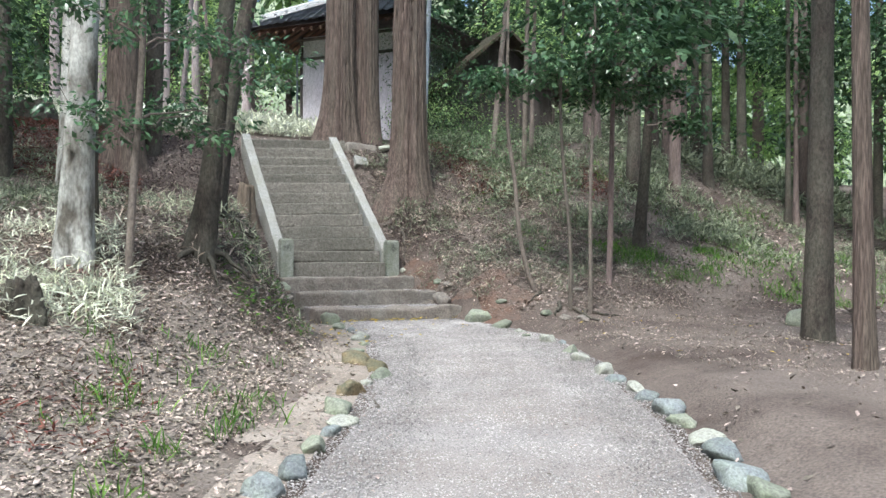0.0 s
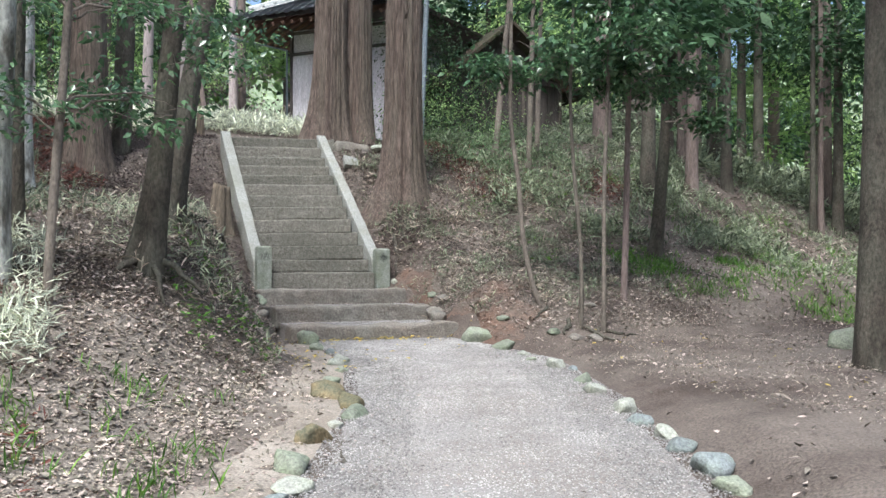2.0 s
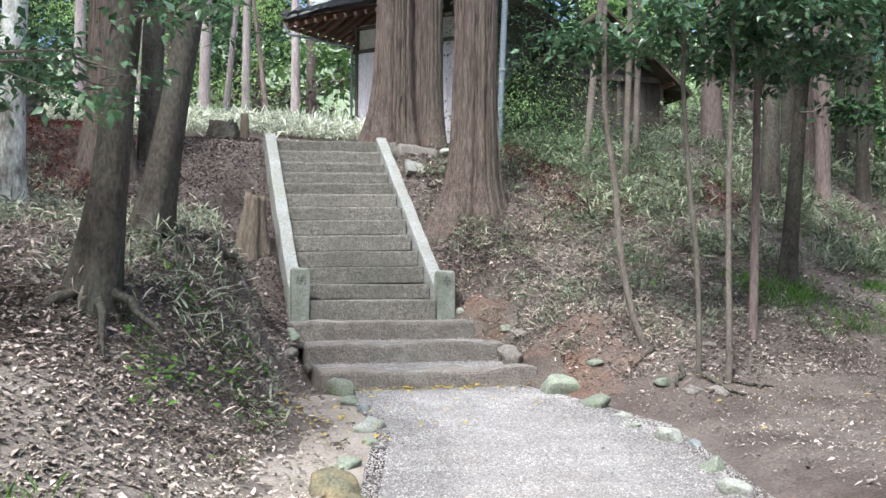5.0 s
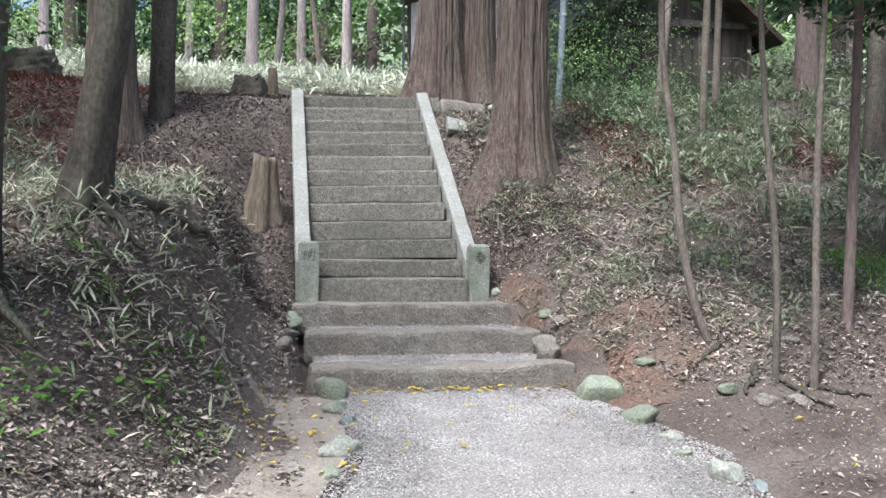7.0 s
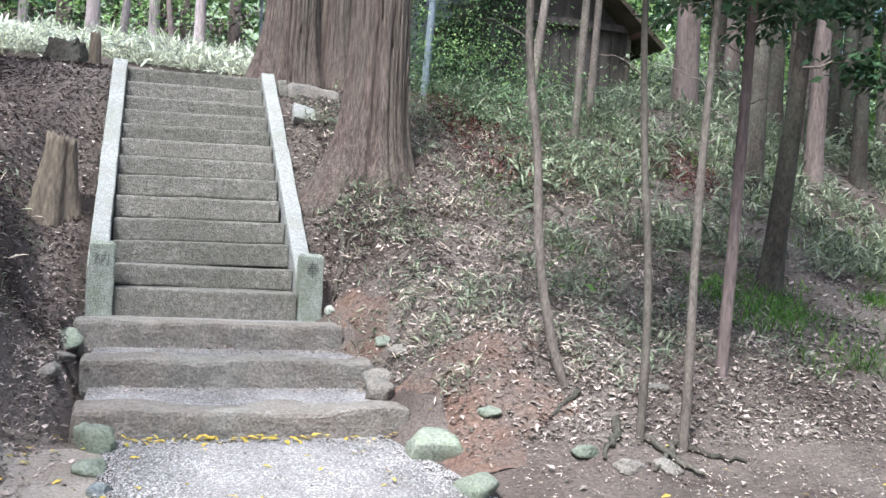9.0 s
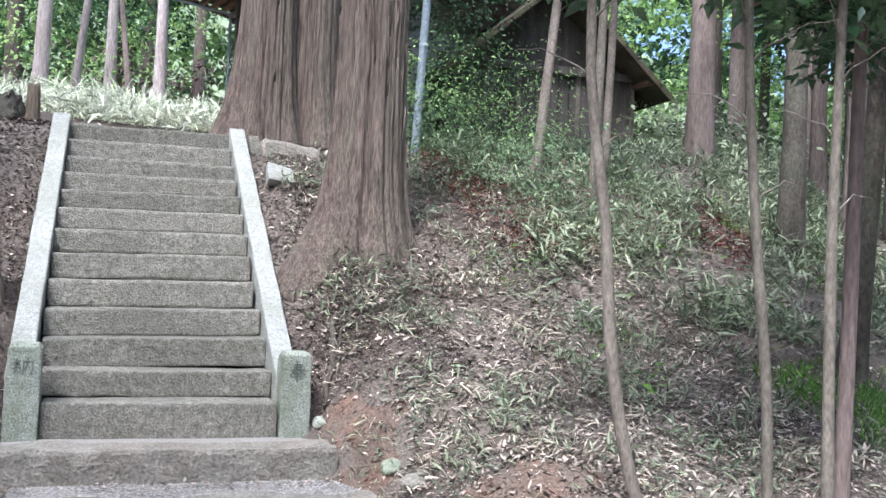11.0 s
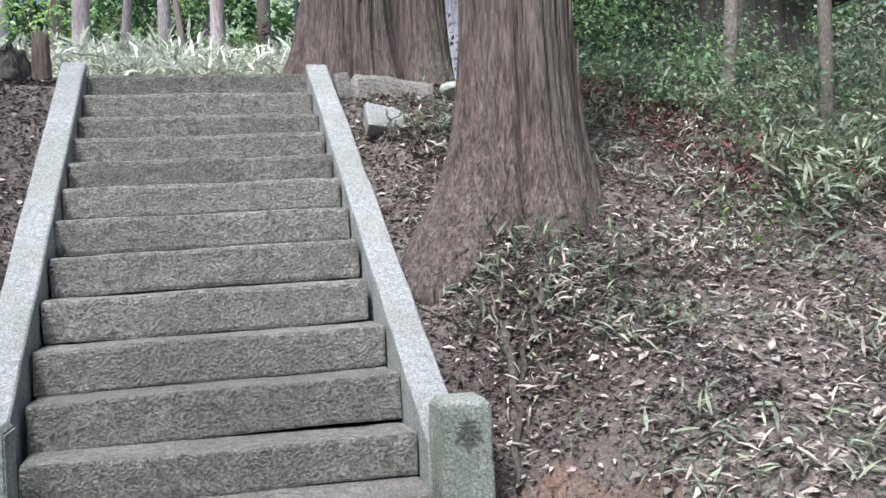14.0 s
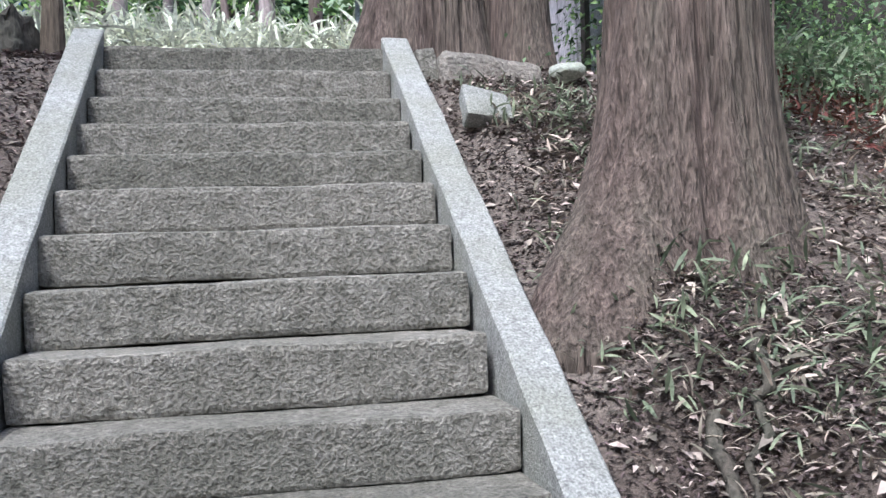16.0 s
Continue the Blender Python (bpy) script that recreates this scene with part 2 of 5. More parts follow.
# a long blade that arches over
BLADE_V = [(-0.03, 0, 0), (0.03, 0, 0), (-0.07, 0.4, 0.05), (0.07, 0.4, 0.05), (-0.045, 0.75, 0.0), (0.045, 0.75, 0.0), (0, 1, -0.1)]
BLADE_F = [(0, 1, 3), (0, 3, 2), (2, 3, 5), (2, 5, 4), (4, 5, 6)]
STONE_V = [(0.5, 0, 0.05), (-0.45, 0.1, 0), (0.1, 0.45, 0.05), (0, -0.5, -0.05), (0.05, 0.05, 0.35), (0, 0, -0.3)]
STONE_F = [(0, 2, 4), (2, 1, 4), (1, 3, 4), (3, 0, 4), (2, 0, 5), (1, 2, 5), (3, 1, 5), (0, 3, 5)]


def box(bm, x0, x1, y0, y1, z0, z1, bevel=0.0, m=None):
    made = bmesh.ops.create_cube(bm, size=1.0, matrix=(m or Matrix()) @ Matrix.Translation(((x0 + x1) / 2, (y0 + y1) / 2, (z0 + z1) / 2)) @ Matrix.Diagonal((x1 - x0, y1 - y0, z1 - z0, 1)))
    if bevel:
        edges = list({e for v in made["verts"] for e in v.link_edges})
        bmesh.ops.bevel(bm, geom=edges, offset=bevel, segments=2, affect="EDGES", profile=0.6)
    return bm


def hewn(x0, x1, y0, y1, z0, z1, bevel=0.015, wobble=0.008, cuts=0, seed=0, grain=0.0):
    """A hewn block of stone with worn edges and uneven faces."""
    bm = bmesh.new()
    box(bm, x0, x1, y0, y1, z0, z1)
    if cuts:
        bmesh.ops.subdivide_edges(bm, edges=[e for e in bm.edges if abs(e.verts[0].co.x - e.verts[1].co.x) > 0.5], cuts=cuts)
    sharp = [e for e in bm.edges if len(e.link_faces) == 2 and e.calc_face_angle(0) > 0.5]
    bmesh.ops.bevel(bm, geom=sharp, offset=bevel, segments=2, affect="EDGES", profile=0.6)
    for v in bm.verts:
        v.co += wobble * noise.noise_vector(v.co * 2.3 + Vector((seed * 7.1, 0, 0)))
    if grain:
        for _ in range(2):
            bmesh.ops.subdivide_edges(bm, edges=[e for e in bm.edges if e.calc_length() > 0.07], cuts=1, use_grid_fill=True)
        for v in bm.verts:
            v.co += grain * (noise.noise_vector(v.co * 9 + Vector((seed * 3.3, 0, 0))) + 0.6 * noise.noise_vector(v.co * 23 + Vector((0, seed, 0))))
    return bm


def tube(path, radii, sides=10, ridges=0.0, flare=0.0, seed=0, close=True, ripple=0.0, sink=0.0, toes=()):
    """Arrays of a limb along a path, with furrowed bark and a spreading foot."""
    path, radii = np.asarray(path, float), np.asarray(radii, float)
    rows, angle = len(path), np.linspace(0, 2 * np.pi, sides, endpoint=False)
    way = np.gradient(path, axis=0)
    way /= np.linalg.norm(way, axis=1)[:, None]
    ref = np.where(np.abs(way[:, 2:3]) > 0.8, np.array([[1.0, 0, 0]]), np.array([[0, 0, 1.0]]))
    u = np.cross(ref, way)
    u /= np.linalg.norm(u, axis=1)[:, None]
    w = np.cross(way, u)
    r = np.repeat(radii[:, None], sides, 1)
    gen = np.random.default_rng(seed)
    if ridges:
        tall = path[:, 2:3] - path[0, 2]
        p = gen.uniform(0, 6.28, 8)
        fur = sum(np.sin(k * angle[None] + p[n] + 0.5 * np.sin(tall * (0.7 + 0.2 * n) + p[n])) / (1 + 0.2 * n) for n, k in enumerate((11, 17, 25, 37, 47)))
        r = r + ridges * np.clip(fur * 0.6, -1.2, 0.8)
    if flare:
        tall = np.maximum(path[:, 2:3] - path[0, 2] - sink, -0.12)
        p = gen.uniform(0, 6.28, 3)
        lobes = 1 + 0.5 * np.sin(3 * angle[None] + p[0]) + 0.4 * np.sin(5 * angle[None] + p[1])
        r = r + flare * np.exp(-tall / 0.6) * np.maximum(lobes, 0.15)
    for way_to, reach, fall, narrow in toes:
        tall = np.maximum(path[:, 2:3] - path[0, 2] - sink, -0.42)
        r = r + reach * np.exp(-tall / fall) * np.maximum(np.cos(angle[None] - way_to), 0) ** narrow
    if ripple:
        r = r * (1 + ripple * gen.standard_normal(r.shape))
    v = path[:, None] + r[..., None] * (np.cos(angle)[None, :, None] * u[:, None] + np.sin(angle)[None, :, None] * w[:, None])
    a = (np.arange(rows - 1)[:, None] * sides + np.arange(sides)[None]).ravel()
    b = (np.arange(rows - 1)[:, None] * sides + (np.arange(sides)[None] + 1) % sides).ravel()
    f = np.concatenate([np.stack([a, b, b + sides], -1), np.stack([a, b + sides, a + sides], -1)])
    v = np.concatenate([v.reshape(-1, 3), path[-1:]])
    if close:
        top = (rows - 1) * sides + np.arange(sides)
        f = np.concatenate([f, np.stack([top, (rows - 1) * sides + (np.arange(sides) + 1) % sides, np.full(sides, len(v) - 1)], -1)])
    return v, f


def joined(pieces):
    v, f, n = [], [], 0
    for pv, pf in pieces:
        v.append(pv)
        f.append(np.asarray(pf) + n)
        n += len(pv)
    return np.concatenate(v), np.concatenate(f)


# ---- the lie of the land ----
def sstep(a, b, v):
    u = np.clip((np.asarray(v, float) - a) / (b - a), 0, 1)
    return u * u * (3 - 2 * u)


def path_level(y):
    """Height of the gravel path, which falls away gently from the foot of the steps."""
    return -0.63 + 0.04 * (np.minimum(y, -2.1) + 2.1) * sstep(-40, -10, y)


def lane(y):
    """Left and right edge of the gravel path."""
    left = np.interp(y, [-16, -10.5, -8.2, -6.2, -4.0, -2.1], [-6.6, -3.3, -2.15, -1.35, -0.78, -0.72])
    right = np.interp(y, [-16, -11, -9.0, -7.9, -6.6, -4.3, -3.0, -2.1], [-3.6, -0.65, 0.25, 0.62, 1.1, 1.62, 1.35, 1.1])
    return left, right


def height(x, y):
    x, y = np.asarray(x, float), np.asarray(y, float)
    base = path_level(y)
    # the bank beside and right of the steps
    lag = 0.21 * np.maximum(x - 5.0, 0) ** 1.3
    yr = y - np.minimum(lag, 14)
    bank = np.interp(yr, [-3.3, -2.7, -2.0, -0.8, 0.6, 2, 3, 4, 6, 9, 15, 30, 80, 300],
                     [-0.7, -0.42, 0.02, 0.32, 0.82, 1.62, 2.12, 2.58, 2.95, 3.42, 4.1, 5.6, 9, 14])
    soft = 0.5 * (bank + base + np.sqrt((bank - base) ** 2 + 0.02))
    zr = np.where(yr > 6, bank, soft)
    _, verge = lane(np.minimum(y, -2.1))
    beside = sstep(0.0, 0.65, x - verge - 0.02)
    zr = base + (zr - base) * np.maximum(beside, sstep(-2.1, -0.9, y))
    # soil lies just under the top of the side stone and climbs away from it
    brow = np.interp(y, [-2.4, -1.0, -0.4, 0.0, 0.3, 3.7, 4.2], [-0.7, -0.46, -0.22, -0.02, 0.24, 2.5, 3.2]) + 0.8 * np.maximum(x - 1.08, 0)
    zr = np.where((y > -2.4) & (y < 4.2) & (x < 3), np.minimum(zr, brow), zr)
    # the bank left of the path and the steps
    yl = y + 0.35 * np.maximum(-3.0 - x, 0)
    lift = np.interp(yl, [-12, -9, -7.2, -5.8, -4.6, -3, -1, 1, 2.4, 4, 6, 9, 15, 30, 80, 300],
                     [-1.0, -0.86, -0.55, -0.05, 0.42, 0.84, 1.0, 1.22, 1.75, 2.6, 3.0, 3.45, 4.1, 5.6, 9, 14])
    edge, _ = lane(np.minimum(y, -2.1))
    rim = np.where(y < -2.1, edge - 0.45, np.interp(y, [-2.1, 0, 1.6, 3], [-1.12, -1.3, -1.6, -1.2]))
    side = sstep(0, 1, (rim - x) / np.interp(y, [-9, -5, -2, 1.0, 3.0], [2.2, 1.5, 0.9, 0.5, 0.4]))
    trough = np.interp(y, [-2.6, -1.2, 0, 1.0, 2.4, 4], [-0.66, -0.3, 0.12, 0.72, 1.45, 2.6])
    trough = np.where(y < -2.3, base, np.where(y > 4, lift, trough))
    zl = trough + (lift - trough) * side
    # under the steps
    flight = np.interp(y, [-2.6, -2.0, -0.4, 0.1, 3.75, 4.2], [-0.8, -0.85, -0.5, -0.25, 2.2, 2.58])
    flight = np.where(y < -2.2, base, np.where(y > 4.0, bank, flight))
    inner = np.where(x > 0.1, 1.0 - sstep(0.8, 0.95, x), 1.0 - sstep(0.95, 1.15, -x))
    outer = np.where(x > 0.1, zr, zl)
    near = (y > -2.4) & (y < 4.2)
    z = np.where(near, outer + (flight - outer) * inner, outer)
    # blend the two sides behind the top step and along the path
    t = sstep(-0.9, 0.9, x)
    z = np.where((y >= 4.2) | (y <= -2.4), zl * (1 - t) + zr * t, z)
    z = z + 0.4 * np.exp(-((x - 8.3) / 2.6) ** 2 - ((y - 5.6) / 2.6) ** 2)
    far = np.hypot(x, y)
    rough = 0.035 * np.sin(1.9 * x + 0.7 * y) * np.sin(1.3 * y - 0.6 * x) + 0.018 * np.sin(4.7 * x - 2.1 * y) * np.sin(3.9 * y + 1.7 * x)
    left, right = lane(y)
    on = sstep(-0.5, 0.1, x - left) * sstep(-0.5, 0.1, right - x) * (y < -2.0)
    return z + rough * (1 - on) * np.where(np.abs(x) < 1.2, 0.2, 1.0) + 0.6 * sstep(25, 90, far) * np.sin(0.05 * x + 1) * np.sin(0.04 * y)


def land(x, y):
    return float(height(x, y))


# ---- ground, one sheet to the horizon ----
def spaced(near0, near1, step, reach):
    mid = np.arange(near0, near1, step)
    d, a, b = step, near0, near1
    lo, hi = [], []
    while a > -reach or b < reach:
        d *= 1.22
        a, b = a - d, b + d
        lo.append(a)
        hi.append(b)
    return np.concatenate([lo[::-1], mid, hi])


gx, gy = spaced(-7.5, 9.5, 0.1, 900), spaced(-16, 11, 0.1, 900)
GX, GY = np.meshgrid(gx, gy, indexing="ij")
GZ = height(GX, GY)
clods = np.array([noise.fractal(Vector((a * 2.2, b * 2.2, 0)), 0.9, 2.1, 3) if abs(a) < 12 and -17 < b < 12 else 0.0 for a, b in zip(GX.ravel(), GY.ravel())]).reshape(GX.shape)
le, ri = lane(GY)
off_path = 1 - sstep(-0.3, 0.05, GX - le) * sstep(-0.3, 0.05, ri - GX) * (GY < -2)
GZ = GZ + 0.022 * clods * off_path * np.where((np.abs(GX) < 1.15) & (GY > -2.6) & (GY < 4.2), 0, 1)
ny = len(gy)
ia = (np.arange(len(gx) - 1)[:, None] * ny + np.arange(ny - 1)[None]).ravel()
ground = triangles("ground", np.stack([GX, GY, GZ], -1).reshape(-1, 3), np.concatenate([np.stack([ia, ia + ny, ia + ny + 1], -1), np.stack([ia, ia + ny + 1, ia + 1], -1)]), M_SOIL, smooth=True)
tagged(ground, "brown forest soil rising in banks beside the path", "ground", kind="structure")


# a wooded ridge closes the distance
M_RIDGE = surface("far_ridge", (0.16, 0.22, 0.13), (0.34, 0.4, 0.27), 0.25, 2.5, 0.95, 0)
ang = np.linspace(0, 2 * np.pi, 361)
ridge_top = 24 + 3 * np.sin(5 * ang + 1) + 2 * np.sin(13 * ang) + 1.2 * np.sin(41 * ang + 2) + 0.7 * np.sin(97 * ang)
rv = np.concatenate([np.stack([75 * np.cos(ang), 75 * np.sin(ang), np.full(361, -8.0)], -1), np.stack([82 * np.cos(ang), 82 * np.sin(ang), ridge_top], -1)])
ri_ = np.arange(360)
tagged(triangles("backdrop", rv, np.concatenate([np.stack([ri_, ri_ + 1, ri_ + 362], -1), np.stack([ri_, ri_ + 362, ri_ + 361], -1)]), M_RIDGE, smooth=True), "distant wooded ridge", "backdrop", kind="structure")


def sheet(name, xs, ys, lift, material, rows):
    """A thin layer that lies on the ground: xs gives its two edges for each y."""
    v, f = [], []
    cols = 14
    for y in ys:
        a, b = xs(y)
        for k in range(cols + 1):
            x = a + (b - a) * k / cols
            v.append((x, y, land(x, y) + lift * min(1, 4 * k / cols, 4 * (cols - k) / cols) - 0.004))
    for r in range(len(ys) - 1):
        for k in range(cols):
            i = r * (cols + 1) + k
            f += [(i, i + 1, i + cols + 2), (i, i + cols + 2, i + cols + 1)]
    return triangles(name, np.array(v), np.array(f), material, smooth=True)


gravel_path = sheet("path", lambda y: [float(q) for q in lane(y)], np.arange(-26, -2.05, 0.15), 0.02, M_GRAVEL, 0)
tagged(gravel_path, "pale grey gravel path edged with stones", "path", kind="structure")
red_bank = sheet("red_bank", lambda y: (1.4 + 0.1 * math.sin(5 * y), 1.75 + (0.6 + 0.25 * math.sin(9 * y)) * math.sin(math.pi * min(1, max(0, (y + 3.15) / 1.6)))), np.arange(-3.15, -1.55, 0.05), 0.03, M_RED, 0)
sand_verge = sheet("sandy_verge", lambda y: (float(lane(y)[0]) - 0.62 - 0.14 * math.sin(2.1 * y) - 0.06 * math.sin(7 * y), float(lane(y)[0]) + 0.05), np.arange(-14, -2.3, 0.12), 0.015, M_SAND, 0)
low_bank = sheet("low_bank_soil", lambda y: (-6.2 + 0.3 * math.sin(1.7 * y), float(lane(y)[0]) - 0.5 - 0.14 * math.sin(2.1 * y)), np.arange(-12.5, -5.6, 0.12), 0.016, M_DUST, 0)
tagged(low_bank, "dry greyish soil of the low bank under fallen leaves", "ground", kind="structure")
tagged(sand_verge, "trodden pale sandy soil beside the path", "verge", kind="structure")
clay = sheet("clay_patch", lambda y: (1.1 + 0.03 * math.sin(11 * y), 1.3 + (0.3 + 0.08 * math.sin(13 * y)) * math.sin(math.pi * min(1, max(0, (y + 0.95) / 1.1)))), np.arange(-0.95, 0.15, 0.05), 0.03, M_RED, 0)
tagged(clay, "bare reddish clay beside the granite post", "earth bank", kind="structure")
tagged(red_bank, "bare reddish clay at the foot of the bank", "earth bank", kind="structure")

n = 125000
py = -2.1 - 13 * rng.random(n) ** 1.35
pl, pr = lane(py)
pxs = pl + (pr - pl) * rng.random(n)
pebbles = scatter(STONE_V, STONE_F, np.stack([pxs, py, height(pxs, py) + 0.016], -1), rng.uniform(0, 6.3, n), rng.normal(0, 0.3, n), rng.normal(0, 0.3, n), rng.uniform(0.008, 0.018, n)[:, None] * np.array([[1.3, 1, 0.8]]))
tagged(triangles("gravel", *pebbles, M_PEBBLE), "loose pale grey gravel on the path", "gravel", kind="stuff")
n = 9000
pxs, py = rng.uniform(-0.88, 1.18, n), np.concatenate([rng.uniform(-1.88, -1.2, n // 2), rng.uniform(-0.94, -0.46, n - n // 2)])
grit = scatter(STONE_V, STONE_F, np.stack([pxs, py, np.where(py < -1.1, -0.452, -0.257)], -1), rng.uniform(0, 6.3, n), rng.normal(0, 0.3, n), rng.normal(0, 0.3, n), rng.uniform(0.008, 0.018, n)[:, None] * np.array([[1.3, 1, 0.8]]))
tagged(triangles("gravel", *grit, M_PEBBLE), "fine grit on the lower treads", "gravel", kind="stuff")


# ---- stone steps ----
stairs = empty("stone_staircase", 0, 0, -0.6, "weathered granite staircase with sloping side stones and posts", "staircase")
TOPS = [0.19, 0.38, 0.595, 0.805, 1.027, 1.245, 1.45, 1.65, 1.838, 2.025, 2.205, 2.415, 2.615]


def lay(ob, parent):
    ob.parent = parent
    ob.matrix_parent_inverse = Matrix.Translation(-parent.location)
    return ob


for k, top in enumerate(TOPS):
    y = 0.06 + 0.30 * k
    low = TOPS[k - 1] + 0.02 if k else -0.1
    left = -0.79 - 0.02 * min(k, 3) + 0.006 * rng.normal()
    right = 0.795 - 0.006 * min(k, 6) - (0.015 if k == 4 else 0)
    bm = hewn(left, right, y, y + 0.36, low - 0.017, top, (0.016 if k < 5 else 0.026) if k != 4 else 0.024, 0.011, 14, k, 0.0035)
    bmesh.ops.rotate(bm, verts=bm.verts, cent=(0, y, top), matrix=Matrix.Rotation(0.0 if k < 2 else -0.019, 3, "Y"))
    lay(part("step", bm, M_GRANITE, smooth=False), stairs)
for x0, x1, y0, y1, z1, mat, k in ((-0.96, 1.31, -2.12, -1.1, -0.44, M_OLDSTEP, 31), (-0.97, 1.27, -1.2, -0.4, -0.245, M_OLDSTEP, 32), (-1.06, 1.14, -0.46, 0.3, -0.04, M_OLDSTEP, 33)):
    bm = hewn(x0, x1, y0, y0 + 0.32, z1 - 0.3, z1, 0.035, 0.045 if k < 33 else 0.02, 18, k, 0.011)
    lay(part("step", bm, mat, label="rough worn lower step"), stairs)
    bm = hewn(x0 + 0.06, x1 - 0.06, y0 + 0.26, y1 + 0.12, z1 - 0.28, z1 - 0.015, 0.01, 0.012, 18, k)
    lay(part("tread_fill", bm, M_GRAVEL, label="packed grit behind the lower step"), stairs)
def carved_strokes():
    """The character on the other post, cut stroke by stroke: three bars, two sweeps, a stem with two bars."""
    bm = bmesh.new()
    for ax, ay, bx, by, wide in ((-0.036, 0.108, 0.036, 0.112, 0.007), (-0.032, 0.09, 0.032, 0.093, 0.007), (-0.052, 0.071, 0.052, 0.075, 0.008), (0.0, 0.13, -0.012, 0.075, 0.007), (-0.012, 0.075, -0.055, 0.034, 0.007),
                                 (0.008, 0.075, 0.056, 0.036, 0.008), (-0.022, 0.044, 0.022, 0.046, 0.006), (-0.03, 0.024, 0.03, 0.026, 0.007), (0.0, 0.056, 0.0, -0.012, 0.008)):
        long = math.hypot(bx - ax, by - ay)
        box(bm, 0, long, -wide / 2, wide / 2, -0.003, 0.003, 0.0, Matrix.Translation((ax, ay, 0)) @ Matrix.Rotation(math.atan2(by - ay, bx - ax), 4, "Z"))
    me = bpy.data.meshes.new("carving")
    bm.to_mesh(me)
    bm.free()
    return me


for sgn in (1, -1):
    bm = bmesh.new()
    a, b = (0.80, 0.965) if sgn > 0 else (-1.02, -0.855)
    prof = [(0.2, 0.37), (3.72, 2.71), (3.74, 2.5), (3.74, 2.0), (0.2, -0.15)]
    ring = [[bm.verts.new((x, y, z)) for y, z in prof] for x in (a, b)]
    for r in ring:
        bm.faces.new(r)
    for i in range(5):
        j = (i + 1) % 5
        bm.faces.new((ring[0][i], ring[0][j], ring[1][j], ring[1][i]))
    bmesh.ops.recalc_face_normals(bm, faces=bm.faces)
    bmesh.ops.subdivide_edges(bm, edges=[e for e in bm.edges if e.calc_length() > 2], cuts=18)
    bmesh.ops.bevel(bm, geom=[e for e in bm.edges if len(e.link_faces) == 2 and e.calc_face_angle(0) > 0.5], offset=0.009, segments=1, affect="EDGES")
    for v in bm.verts:
        v.co += 0.008 * noise.noise_vector(v.co * 3.1)
        v.co.x -= 0.012 * v.co.y if sgn > 0 else 0
    lay(part("side_stone", bm, M_PALE, label="pale sloping side stone"), stairs)
    x0, x1, top = (0.81, 1.025, 0.535) if sgn > 0 else (-0.995, -0.785, 0.565)
    bm = bmesh.new()
    box(bm, x0, x1, 0, 0.22, -0.12, top)
    up = max(bm.faces, key=lambda f: f.calc_center_median().z)
    bmesh.ops.inset_region(bm, faces=[up], thickness=0.035)
    for v in up.verts:
        v.co.z += 0.022
    bmesh.ops.bevel(bm, geom=[e for e in bm.edges if e.calc_face_angle(0) > 0.7], offset=0.008, segments=2, affect="EDGES")
    bmesh.ops.subdivide_edges(bm, edges=[e for e in bm.edges if e.calc_length() > 0.3], cuts=8)
    for v in bm.verts:
        v.co += 0.006 * noise.noise_vector(v.co * 6)
    post = lay(part("post", bm, M_POST, label="squared granite post with a carved character"), stairs)
    if sgn > 0:
        me = carved_strokes()
    else:
        text = bpy.data.curves.new("carving", "FONT")
        text.body, text.size, text.align_x, text.extrude, text.offset = "納", 0.135, "CENTER", 0.003, -0.002
        tob = new("carving_curve", text)
        bpy.context.view_layer.update()
        me = bpy.data.meshes.new_from_object(tob.evaluated_get(bpy.context.evaluated_depsgraph_get()))
        bpy.data.objects.remove(tob)
    me.transform(pose((x0 + x1) / 2, -0.004, top - 0.175, 90, 0, 0))
    me.materials.clear()
    me.materials.append(M_CARVED)
    carving = new("carved_character", me)
    carving.parent = post
    tagged(carving, "dark carved character")


# ---- stones ----
def boulder(name, x, y, z, sx, sy, sz, material, seed, label, category="stone", group="", turn=0.0):
    bm = bmesh.new()
    bmesh.ops.create_icosphere(bm, subdivisions=3, radius=1)
    for v in bm.verts:
        p = v.co.copy()
        k = 1 + 0.5 * noise.noise(p * 0.9 + Vector((seed * 3.7, 0, 0))) + 0.22 * noise.noise(p * 2.1 + Vector((seed, 5, 0))) + 0.06 * noise.noise(p * 6 + Vector((seed, 9, 0)))
        q = p * k
        q = Vector([math.copysign(abs(c) ** 0.8, c) for c in q])
        v.co = q
    cuts = np.random.default_rng(seed + 500)
    for _ in range(7):
        face = Vector(cuts.standard_normal(3))
        face.normalize()
        reach = cuts.uniform(0.55, 0.85)
        for v in bm.verts:
            over = v.co.dot(face) - reach
            if over > 0:
                v.co -= face * over * 0.92
    for v in bm.verts:
        v.co = Vector((v.co.x * sx, v.co.y * sy, v.co.z * sz)) * 1.03
    ob = part(name, bm, material, smooth=True)
    ob.matrix_world = pose(x, y, z, 0, 0, turn)
    return tagged(ob, label, category, group)


WORDS = ("rounded grey-green stone edging the gravel path", "pale whitish stone edging the gravel path", "blue-grey stone edging the gravel path", "ochre mossy stone edging the gravel path")
